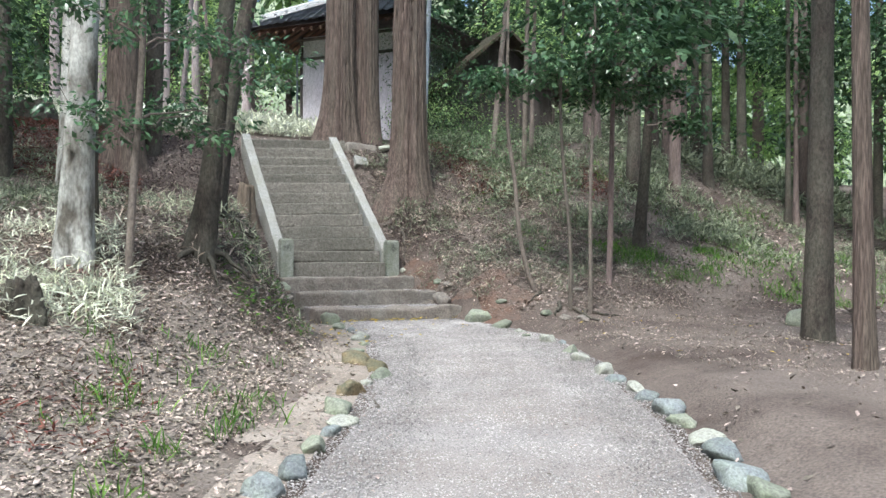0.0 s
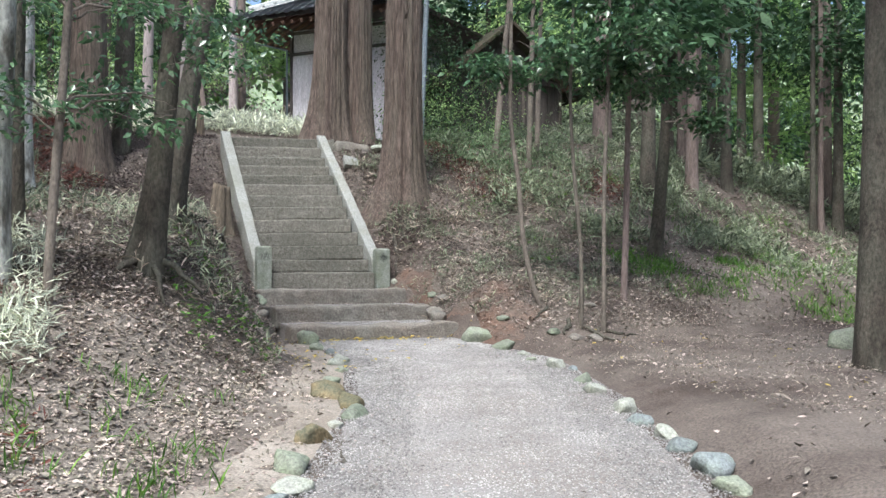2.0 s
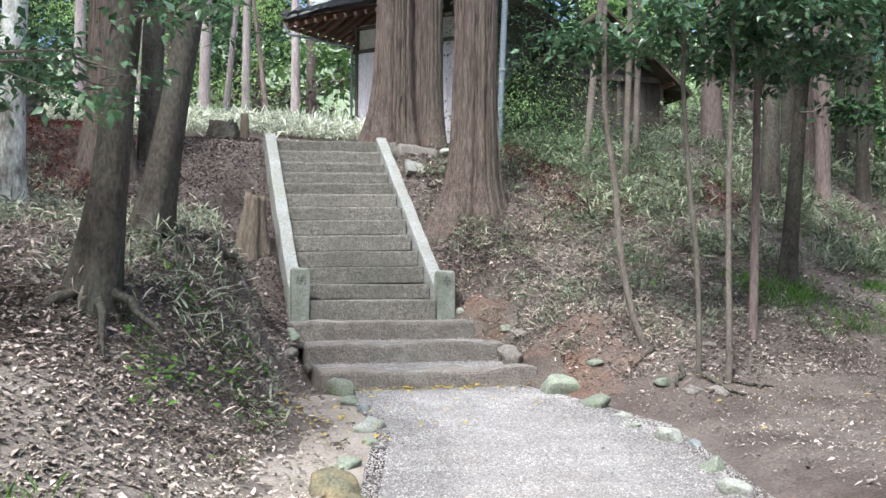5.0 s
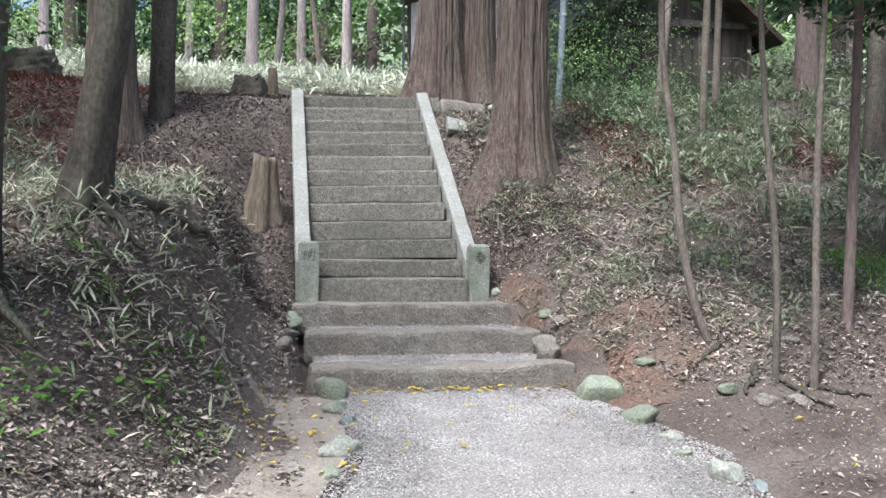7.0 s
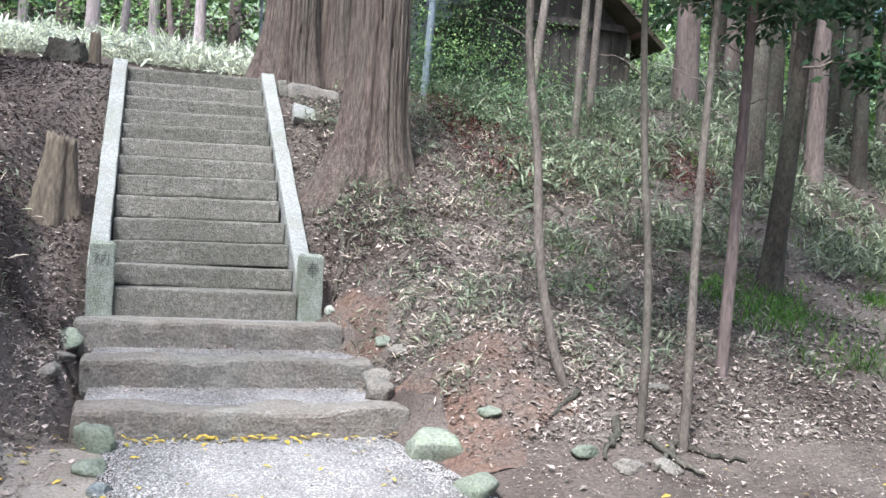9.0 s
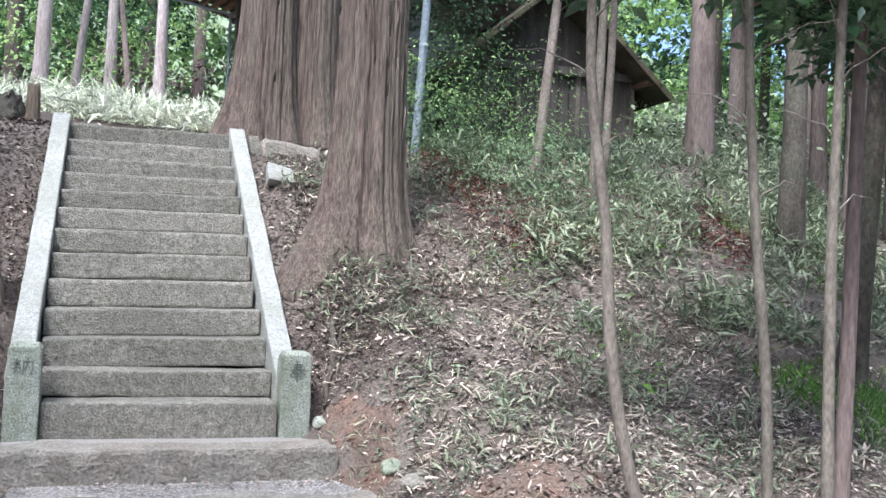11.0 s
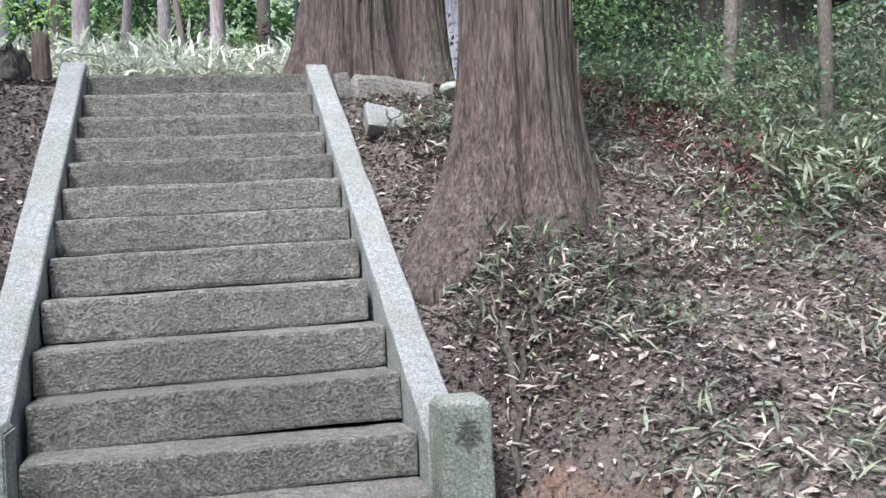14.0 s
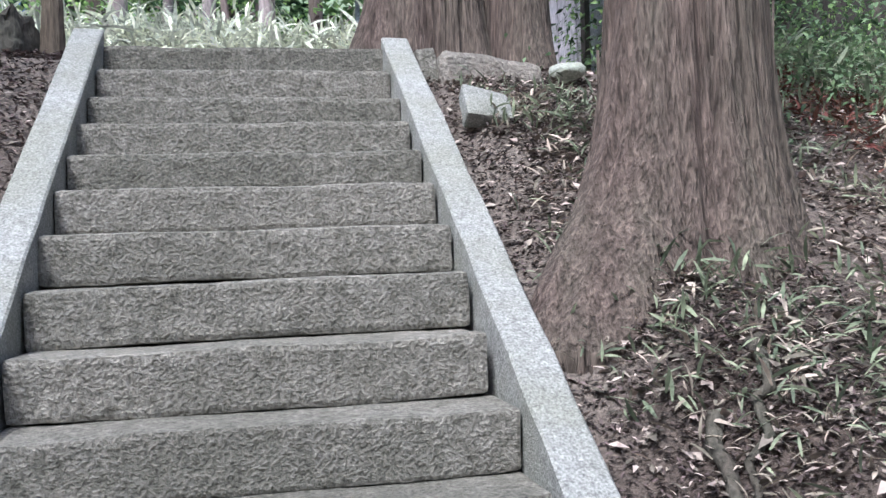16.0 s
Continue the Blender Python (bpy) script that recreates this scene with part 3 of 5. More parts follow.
# place, size and kind of each edging stone, from the steps outward
RIGHT_EDGE = ((1.37, -3.35, 0.15, 0), (1.4, -3.92, 0.09, 1), (1.3, -4.3, 0.07, 0), (1.32, -4.8, 0.16, 1), (1.44, -5.0, 0.08, 2), (1.16, -5.72, 0.11, 0), (1.0, -6.2, 0.12, 1), (0.82, -6.98, 0.16, 1), (0.68, -7.45, 0.14, 2), (0.58, -7.95, 0.12, 1),
              (0.47, -8.3, 0.13, 2), (0.33, -8.78, 0.18, 2), (0.18, -9.25, 0.13, 0), (-0.02, -9.75, 0.16, 1), (-0.16, -10.18, 0.16, 2), (-0.38, -10.66, 0.2, 2), (-0.46, -10.95, 0.13, 0))
LEFT_EDGE = ((-0.78, -2.82, 0.11, 0), (-0.72, -3.2, 0.09, 2), (-0.81, -3.98, 0.14, 1), (-0.92, -4.45, 0.09, 0), (-1.2, -5.1, 0.1, 0), (-1.36, -5.72, 0.16, 3), (-1.3, -6.2, 0.14, 3), (-1.4, -6.62, 0.13, 0), (-1.62, -6.92, 0.07, 1), (-1.9, -7.34, 0.14, 3),
             (-2.17, -8.0, 0.14, 0), (-2.27, -8.47, 0.14, 1), (-2.42, -8.74, 0.08, 2), (-2.64, -9.12, 0.14, 0), (-2.89, -9.66, 0.16, 2), (-3.1, -9.97, 0.16, 2))
for side, edge in enumerate((LEFT_EDGE, RIGHT_EDGE)):
    last = edge[-1][1]
    more = []
    while last > -15.5:
        last -= rng.uniform(0.3, 0.55)
        more.append((float(lane(last)[side]) + rng.normal(0, 0.04), last, rng.uniform(0.1, 0.19), int(rng.choice(4, p=(0.45, 0.22, 0.29, 0.04)))))
    for k, (x, y, big, kind) in enumerate(edge + tuple(more)):
        slope = math.degrees(math.atan2(1, -(float(lane(y - 0.3)[side]) - float(lane(y)[side])) / 0.3))
        high = big * (0.78 if kind == 3 else rng.uniform(0.5, 0.68))
        boulder("border_stone", x, y, land(x, y) + 0.22 * high, big * rng.uniform(1.05, 1.3), big * rng.uniform(0.65, 0.85), high, M_ROCKS[kind], k + 40 * side, WORDS[kind], "stone", "stones along the gravel path", slope + rng.normal(0, 14))
boulder("border_stone", 1.33, -2.62, -0.6, 0.2, 0.19, 0.15, M_ROCKS[0], 117, "large rounded grey-green stone beside the lowest step", "stone", "stones along the gravel path")
boulder("border_stone", 1.2, -1.62, -0.42, 0.13, 0.14, 0.13, M_OLDSTEP, 92, "rounded brown stone at the end of a step", "stone")
boulder("border_stone", 1.26, -1.35, -0.36, 0.13, 0.1, 0.1, M_OLDSTEP, 93, "rounded brown stone at the end of a step", "stone")
boulder("border_stone", -0.78, -2.35, -0.6, 0.12, 0.16, 0.14, M_ROCKS[0], 94, "mossy stone at the corner of the lowest step", "stone")
boulder("border_stone", -1.1, -0.62, -0.2, 0.12, 0.17, 0.1, M_ROCKS[0], 95, "mossy stone at the end of a step", "stone")
rough = part("rock", hewn(-0.13, 0.13, -0.05, 0.05, -0.12, 0.12, 0.02, 0.05, 2, 5, 0.006), M_PALE)
rough.matrix_world = pose(1.2, 2.95, land(1.2, 2.95) + 0.03, -38, 8, 6)
tagged(rough, "pale angular rock lying beside the steps", "rock")
rough = part("rock", hewn(-0.34, 0.34, -0.1, 0.1, -0.16, 0.12, 0.04, 0.07, 5, 8, 0.012), M_OLDSTEP)
rough.matrix_world = pose(1.42, 3.72, 2.46, 0, 6, 8)
tagged(rough, "long brown rock holding the soil at the cedar roots", "rock")
slab = part("rock", hewn(-0.06, 0.06, -0.04, 0.04, -0.2, 0.13, 0.012, 0.025, 2, 9, 0.005), M_GRANITE)
slab.matrix_world = pose(1.04, 3.68, 2.5, -10, -10, 5)
tagged(slab, "upright grey stone slab beside the top step", "rock")
boulder("rock", 1.95, 3.7, 2.52, 0.12, 0.1, 0.08, M_ROCKS[1], 99, "small pale stone among the cedar roots", "rock")
boulder("rock", 5.2, -5.0, land(5.2, -5.0) + 0.08, 0.3, 0.22, 0.16, M_ROCKS[0], 100, "mossy rock at the edge of the clearing", "rock")
boulder("rock", 1.1, 0.05, 0.05, 0.05, 0.05, 0.05, M_ROCKS[1], 101, "small pale stone behind the granite post", "stone")


# ---- trees ----
def crown(name, parent, blobs, count, size, material, form="leaf", droop=0.3, seed=0):
    """Leaves gathered in uneven sprays round a few centres: (x, y, z, spread, flatness)."""
    gen = np.random.default_rng(seed)
    blobs = np.array(blobs, float)
    twigs = max(4, count // 14)
    w = blobs[:, 3] ** 2
    which = gen.choice(len(blobs), twigs, p=w / w.sum())
    d = gen.standard_normal((twigs, 3))
    d /= np.linalg.norm(d, axis=1)[:, None]
    d *= gen.random((twigs, 1)) ** 0.45
    heart = blobs[which, :3] + d * blobs[which, 3:4] * np.stack([np.ones(twigs), np.ones(twigs), blobs[which, 4]], -1)
    own = gen.integers(0, twigs, count)
    reach = np.median(blobs[:, 3]) * 0.22 + 1.2 * size
    p = heart[own] + gen.standard_normal((count, 3)) * reach * np.array([0.6, 0.6, 0.3])
    out = p - blobs[which[own], :3]
    yaw = np.arctan2(-out[:, 0], out[:, 1]) + gen.normal(0, 0.9, count)
    base = (LEAF_V, LEAF_F) if form == "leaf" else ([(-0.07, 0, 0), (0.07, 0, 0), (-0.2, 0.4, -0.04), (0.2, 0.4, -0.04), (0, 1, -0.16)], [(0, 1, 3), (0, 3, 2), (2, 3, 4)])
    v, f = scatter(*base, p, yaw, gen.normal(-droop, 0.45, count), gen.normal(0, 0.5, count), size * gen.uniform(0.6, 1.35, count))
    return triangles(name, v, f, material, parent)


def limb(a, b, r0, r1, sag=0.1, sides=6, n=7, seed=0):
    gen = np.random.default_rng(seed)
    s = np.linspace(0, 1, n)[:, None]
    p = np.array(a)[None] * (1 - s) + np.array(b)[None] * s
    p[:, 2] += (sag * np.sin(np.pi * s))[:, 0]
    p[1:-1] += gen.normal(0, 0.02 * np.linalg.norm(np.subtract(b, a)), (n - 2, 3))
    return tube(p, np.linspace(r0, r1, n), sides)


def tree(x, y, radius, tall, lean=(0, 0), bark=None, label="", foliage=(), limbs=(), leaf=None, leaf_size=0.1, count=900, form="leaf",
         ridges=0.0, flare=0.0, sides=14, rows=24, bend=0.0, seed=0, group="trees of the wood", name="tree", crown_label="", taper=0.55, sink=0.0, toes=(), curve=(), knots=0.02):
    """A tree: a tapered trunk from the ground up, limbs and leaves. Places of limbs and leaves are relative to its foot."""
    z = land(x, y) - 0.16 - sink
    ob = empty(name, x, y, z, label, "tree", group)
    gen = np.random.default_rng(seed)
    s = np.linspace(0, 1, rows) ** 1.5
    h = s * tall
    w = gen.uniform(0, 6.28, 2)
    path = np.stack([lean[0] * h + bend * np.sin(1.3 * h + w[0]) - bend * np.sin(w[0]), lean[1] * h + bend * np.sin(1.1 * h + w[1]) - bend * np.sin(w[1]), h], -1)
    if curve:
        ch, cx = [q[0] for q in curve] + [tall], [q[1] for q in curve]
        cx.append(cx[-1] + 0.02 * tall)
        path[:, 0] += sum(np.interp(h + d, ch, cx) for d in (-0.16, -0.08, 0, 0.08, 0.16)) / 5
    rad = radius * (1 - taper * s) * (1 + knots * gen.standard_normal(rows))
    v, f = tube(path, rad, sides, ridges, flare, seed, sink=sink, toes=toes)
    triangles("trunk", v, f, bark or M_BARK_DARK, ob, smooth=True)
    for n_, (hh, dx, dy, dz, r) in enumerate(limbs):
        a = np.array([np.interp(hh, h, path[:, i]) for i in range(3)])
        v, f = limb(a, a + np.array([dx, dy, dz]), r, r * 0.3, 0.06, seed=seed + n_)
        triangles("branch", v, f, bark or M_BARK_DARK, ob, smooth=True)
    if foliage:
        c = crown("crown", ob, foliage, count, leaf_size, leaf or M_LEAF_DARK, form, seed=seed)
        tagged(c, crown_label)
    return ob


CEDAR = "old cedar with a thick reddish-brown furrowed trunk"
TOP_CROWN = [(0, 0, 13, 2.6, 1.2), (0.6, 0.3, 10.5, 2.2, 0.8), (-0.5, 0.5, 16, 1.8, 1.4)]
DEAD = [(3.2 + 0.5 * k, 0.8 * math.cos(2.4 * k), 0.8 * math.sin(2.4 * k), 0.1, 0.02) for k in range(6)]
cedar = tree(1.83, 1.9, 0.335, 17, (0.012, 0.0), M_BARK, CEDAR, TOP_CROWN, [(1.35, -0.42, -0.5, -0.95, 0.2), (1.1, -0.1, -0.7, -0.85, 0.11), (0.95, 0.45, -0.42, -0.5, 0.09)], M_NEEDLE, 0.3, 380, "needle", 0.018, 0.1, 190, 120, sink=0.85, seed=3,
             group="old cedars by the steps", name="cedar", taper=0.4, toes=((-0.85, 0.23, 0.6, 3), (-2.0, 0.1, 0.5, 4), (0.5, 0.1, 0.4, 4)), knots=0.004)
cedar_back = tree(1.28, 4.85, 0.335, 18, (0.012, 0.0), M_BARK, CEDAR, TOP_CROWN, (), M_NEEDLE, 0.3, 380, "needle", 0.016, 0.12, 190, 120, sink=0.5, seed=4, group="old cedars by the steps", name="cedar", taper=0.4, toes=((-1.3, 0.22, 0.7, 3),), knots=0.004)
tree(1.84, 4.95, 0.32, 18, (0.015, 0.0), M_BARK, CEDAR, TOP_CROWN, (), M_NEEDLE, 0.3, 380, "needle", 0.016, 0.1, 190, 120, sink=0.5, seed=5, group="old cedars by the steps", name="cedar", taper=0.4, toes=((0.9, 0.12, 0.6, 3),), knots=0.004)


def loose_bark(ob, radius, foot, count, seed):
    """Long peeling strips that stand a little proud of a cedar trunk."""
    gen = np.random.default_rng(seed)
    strip_v = [(-0.5, 0, 0), (0.5, 0, 0), (-0.4, 0.35, 0.5), (0.45, 0.3, 0.5), (-0.1, 0.1, 1), (0.15, 0.1, 1), (-0.5, -1, 0), (0.5, -1, 0), (-0.1, -1, 1), (0.15, -1, 1)]
    strip_f = [(0, 1, 3), (0, 3, 2), (2, 3, 5), (2, 5, 4), (0, 2, 6), (2, 4, 8), (2, 8, 6), (1, 7, 3), (3, 7, 9), (3, 9, 5), (0, 6, 7), (0, 7, 1), (4, 5, 9), (4, 9, 8)]
    turn, up = gen.uniform(0, 6.28, count), foot + 3.4 * gen.random(count) ** 1.2
    r = radius * (1 - 0.4 * (up / 17) ** 0.67) + 0.014 + 0.09 * np.exp(-(up - foot + 0.4) / 0.6)
    place = np.stack([0.012 * up - r * np.sin(turn), r * np.cos(turn), up], -1)
    size = np.stack([gen.uniform(0.012, 0.04, count), gen.uniform(0.005, 0.013, count), gen.uniform(0.15, 0.6, count)], -1)
    v, f = scatter(strip_v, strip_f, place, turn, gen.normal(0, 0.03, count), gen.normal(0, 0.06, count), size)
    return tagged(triangles("loose_bark", v, f, M_BARK, ob), "peeling strips of reddish bark")


loose_bark(cedar, 0.335, 1.25, 420, 1)
loose_bark(cedar_back, 0.335, 0.9, 110, 2)

HIGH_CROWN = [(0, 0, 12.6, 1.1, 1.5), (0.2, 0.5, 11.4, 0.9, 0.8)]
# trees left of the path: x, y, radius, lean, bark
BROAD = [(0, 0, 7.5, 2.0, 0.7), (0.9, -0.4, 6.2, 1.4, 0.6), (-0.9, 0.6, 6.5, 1.5, 0.6)]
ROOTS = [(0.25, 0.45, -0.35, -0.35, 0.05), (0.25, -0.45, -0.3, -0.3, 0.05), (0.22, 0.1, -0.55, -0.4, 0.045)]
tree(-2.85, -4.7, 0.105, 9, (0.13, 0.0), M_BARK_DARK, "dark slender tree leaning over the bank with bare roots", BROAD, ROOTS, M_LEAF, 0.11, 480, seed=11, flare=0.1, bend=0.04)
tree(-2.56, -3.2, 0.115, 10, (0.2, 0.02), M_BARK_DARK, "dark slender tree leaning towards the steps", BROAD, ROOTS[:2], M_LEAF, 0.11, 480, seed=12, flare=0.09, bend=0.03)
tree(-4.12, -5.35, 0.15, 10, (0.045, 0), M_BARK_PALE, "grey tree blotched with white lichen", BROAD, (), M_LEAF, 0.11, 480, seed=13, flare=0.08, sides=24, rows=40)
tree(-4.0, -4.4, 0.1, 10, (0.02, 0), M_BARK_DARK, "dark straight tree on the bank", BROAD, (), M_LEAF, 0.11, 700, seed=14, flare=0.06)
tree(-3.64, -5.85, 0.042, 5.5, (0.035, 0), M_BARK_SAP, "thin pale sapling on the bank", [(0.1, 0, 5.2, 0.8, 0.6)], [(1.5, -0.5, 0.1, 0.25, 0.012), (1.75, 0.7, 0.3, 0.15, 0.014), (2.4, 0.5, 0.4, 0.2, 0.012)], M_LEAF, 0.09, 260, seed=15, bend=0.03)
tree(-4.2, 0.5, 0.16, 11, (0.02, 0), M_BARK_PALE, "pale grey tree on the upper bank", BROAD, (), M_LEAF, 0.12, 300, seed=16, flare=0.08)
tree(-3.3, 2.7, 0.3, 14, (0.01, 0), M_BARK, "tall reddish cedar behind the bank", HIGH_CROWN, (), M_NEEDLE, 0.28, 260, "needle", 0.012, 0.12, 48, 40, seed=17, sink=0.4)
tree(-2.75, 3.3, 0.17, 12, (0.03, 0), M_BARK_DARK, "dark tree behind the bank", HIGH_CROWN, (), M_LEAF_DARK, 0.16, 220, seed=18)
tree(-5.2, 1.2, 0.2, 12, (0.0, 0), M_BARK_DARK, "dark tree on the upper bank", BROAD, (), M_LEAF_DARK, 0.12, 400, seed=19)
tree(-6.0, -2.5, 0.16, 10, (-0.02, 0), M_BARK_DARK, "dark tree on the upper bank", BROAD, (), M_LEAF_DARK, 0.12, 900, seed=20)
tree(-5.6, -4.6, 0.12, 9, (0.03, 0), M_BARK_DARK, "dark slender tree on the bank", BROAD, (), M_LEAF, 0.12, 900, seed=21)

# leafy boughs that hang into view, each with its own stem
def bough(x, y, z, dx, dy, dz, n_leaves, size, material, seed, label, name="branch_spray"):
    """A bough that springs from a trunk: a stem with side twigs and leaves."""
    ob = empty(name, x, y, z, label, "branch")
    gen = np.random.default_rng(seed)
    triangles("stem", *limb((0, 0, 0), (dx, dy, dz), 0.014, 0.004, 0.08, 5, 8, seed), M_BARK_SAP, ob)
    spots = []
    for k in range(9):
        s = 0.25 + 0.75 * k / 8
        a = np.array([dx * s, dy * s, dz * s + 0.08 * math.sin(math.pi * s)])
        b = a + gen.normal(0, 0.22, 3) * np.array([1, 1, 0.5]) + np.array([dx, dy, 0]) * 0.12
        triangles("twig", *limb(a, b, 0.005, 0.002, 0.02, 4, 4, seed + k), M_BARK_SAP, ob)
        spots.append((*b, 0.2, 0.45))
        spots.append((*((a + b) / 2), 0.14, 0.45))
    crown("leaves", ob, spots, n_leaves, size, material, "leaf", 0.35, seed)
    return ob


GLOSSY = "glossy dark green leaves on a thin bough"
for k, (x, y, z, dx, dy, dz) in enumerate(((-3.6, -5.8, 1.55, -0.5, 0.1, 0.15), (-3.55, -5.8, 1.62, 0.9, 0.5, 0.05), (-2.66, -4.7, 1.9, -0.9, -0.3, -0.25), (-2.7, -4.7, 2.1, 0.5, -0.4, 0.1),
                                           (-3.5, -5.8, 2.35, 0.9, 0.3, 0.2), (-2.6, -4.7, 2.6, -1.0, -0.2, 0.05), (-3.5, -5.8, 2.4, -0.6, -0.2, 0.2), (-2.6, -4.7, 2.4, 0.4, 0.4, 0.35))):
    bough(x, y, z, dx, dy, dz, 330, 0.085, M_LEAF, 200 + k, GLOSSY)

# saplings and trees right of the steps
SAP = [(0.1, 0.0, 4.6, 1.1, 0.6), (-0.3, 0.4, 5.4, 1.0, 0.6), (0.5, -0.3, 3.9, 0.8, 0.5)]
TWIGS = [(2.2, 0.35, 0.1, 0.12, 0.006), (2.6, -0.35, 0.2, 0.15, 0.006), (2.9, 0.3, -0.3, 0.2, 0.006), (3.1, -0.3, -0.2, 0.2, 0.006), (3.4, -0.3, -0.3, 0.3, 0.006)]
tree(2.44, -2.4, 0.037, 6.2, (0, 0.03), M_BARK_SAP, "thin crooked pale sapling on the bank", SAP, TWIGS, M_LEAF, 0.12, 800, seed=31, bend=0.012,
     curve=((0, 0), (0.32, -0.15), (0.71, -0.26), (1.14, -0.34), (1.45, -0.36), (1.9, -0.39), (2.27, -0.46), (2.71, -0.5)))
tree(2.7, -2.9, 0.031, 6.0, (0, 0.03), M_BARK_SAP, "thin pale sapling at the foot of the bank", SAP, TWIGS, M_LEAF, 0.11, 800, seed=32, bend=0.012, curve=((0, 0), (0.6, 0.02), (1.27, 0.02), (2.07, -0.04), (3.07, -0.08)))
tree(2.98, -3.0, 0.034, 6.0, (0, 0.03), M_BARK_SAP, "thin pale sapling among bare roots", SAP, TWIGS, M_LEAF, 0.11, 800, seed=33, bend=0.02, curve=((0, 0), (0.58, 0.03), (1.34, 0.05), (2.13, 0.07), (3.12, 0.12)))
tree(3.74, -2.25, 0.05, 7.0, (0.035, 0.0), M_BARK_RED, "thin reddish young cedar on the bank", SAP, TWIGS, M_NEEDLE, 0.22, 1100, "needle", seed=34, bend=0.012)
tree(5.45, -0.45, 0.1, 10, (0.1, 0.01), M_BARK_DARK, "dark straight tree at the edge of the clearing", SAP, TWIGS, M_NEEDLE, 0.24, 1100, "needle", seed=35, flare=0.05)
tree(4.75, 2.85, 0.06, 8, (0.03, 0), M_BARK_SAP, "slender tree on the upper bank", SAP, TWIGS, M_LEAF, 0.12, 700, seed=36)
tree(4.45, 3.8, 0.068, 8, (0.1, 0), M_BARK_SAP, "slender leaning tree on the upper bank", SAP, TWIGS, M_LEAF, 0.12, 700, seed=37)
tree(5.25, 3.5, 0.055, 8, (0.03, 0), M_BARK_SAP, "slender tree on the upper bank", SAP, TWIGS, M_LEAF, 0.12, 700, seed=38)
tree(3.95, -6.55, 0.16, 11, (0.022, 0), M_BARK_DARK, "grey trunk with pale lichen patches beside the clearing", [(0, 0, 7, 2, 0.7), (1, 0.5, 5.4, 1.2, 0.5)], (), M_LEAF, 0.11, 1400, seed=39, sides=20, flare=0.05)
tree(2.55, -8.65, 0.095, 11, (0.018, 0.03), M_BARK, "straight reddish trunk beside the clearing", [(0.3, 0, 8, 2, 0.7)], (), M_NEEDLE, 0.25, 900, "needle", seed=40, flare=0.03)
for k, (x, y, r, lx) in enumerate(((7.25, 2.5, 0.145, 0.005), (8.75, 3.15, 0.13, 0.015), (10.45, 4.2, 0.12, 0.0), (7.8, 5.25, 0.2, 0.005), (9.7, 5.5, 0.14, 0.01), (10.1, 5.4, 0.13, 0.0), (11.75, 6.5, 0.12, 0.0),
                                   (10.9, 8.6, 0.18, 0.0), (12.5, 7.0, 0.16, 0.0), (13.4, 9.5, 0.2, 0.01), (14.0, 4.5, 0.13, 0.0), (15.5, 6.5, 0.15, 0.0), (12.4, 3.6, 0.07, 0.0), (13.0, 4.0, 0.07, 0.0), (16.5, 10.5, 0.17, 0.0), (15.0, 12.0, 0.15, 0.0), (7.6, -5.6, 0.12, 0.0))):
    tree(x, y, r, 11, (lx, 0), (M_BARK_DARK, M_BARK_RED)[k % 2], ("dark", "reddish grey")[k % 2] + " straight trunk in the wood", SAP if k % 3 else [(0, 0, 6.2, 1.7, 0.9), (0.4, 0.3, 4.6, 1.1, 0.6)], TWIGS if k % 2 else (), (M_NEEDLE, M_LEAF_DARK)[k % 2], 0.2, 480, ("needle", "leaf")[k % 2], seed=60 + k, flare=0.05)
BIGLEAF = "long shiny green leaves on a drooping bough"
for k, (x, y, z, dx, dy, dz) in enumerate(((2.05, -1.95, 2.75, -0.5, -0.3, 0.25), (2.0, -1.95, 2.9, 0.6, -0.2, 0.1), (2.87, -2.4, 2.7, 0.5, -0.3, 0.1), (2.87, -2.4, 3.0, -0.6, -0.2, 0.0), (3.05, -2.6, 2.8, 0.7, -0.2, 0.0),
                                           (3.9, -2.3, 2.9, 0.8, -0.3, 0.0), (3.9, -2.3, 3.1, -0.6, -0.4, 0.1), (3.1, -2.6, 3.2, 0.2, -0.8, 0.1), (5.35, -0.9, 2.6, 0.9, -0.4, 0.0), (5.35, -0.9, 2.9, -0.9, -0.5, 0.1), (5.4, -0.9, 3.2, 0.9, 0.2, 0.1))):
    bough(x, y, z, dx, dy, dz, 420, 0.12, M_LEAF if k < 8 else M_NEEDLE, 300 + k, BIGLEAF)

# the wood behind and around
far = []
gen = np.random.default_rng(99)
while len(far) < 80:
    a, d = gen.uniform(0, 6.283), gen.uniform(13, 40)
    x, y = d * math.cos(a) + 1, d * math.sin(a) - 2
    if (y < -9 and abs(x + 4) < 14) or (-10 < x < 9 and 7 < y < 21) or (x + 4.1) ** 2 + (y + 15.3) ** 2 < 25:
        continue
    far.append((x, y))
for k in range(5):
    tree(*far[k], 0.13 + 0.03 * k, 13, (0.01, 0.0), (M_BARK_RED, M_BARK_DARK)[k % 2], ("reddish grey", "dark")[k % 2] + " trunk in the wood behind", [(0, 0, 9, 2.6, 1.1), (0.8, 0, 6, 1.9, 0.6), (-0.8, 0.5, 4.6, 1.6, 0.5)], (), (M_LEAF_DARK, M_LEAF, M_NEEDLE, M_LEAF_DARK, M_LEAF_BRIGHT)[k], 0.26, 2200, ("leaf", "leaf", "needle", "leaf", "leaf")[k], seed=120 + k, group="trees of the wood")
proto = [o for o in bpy.data.objects if o.parent is None and o.name.startswith("tree")][-5:]
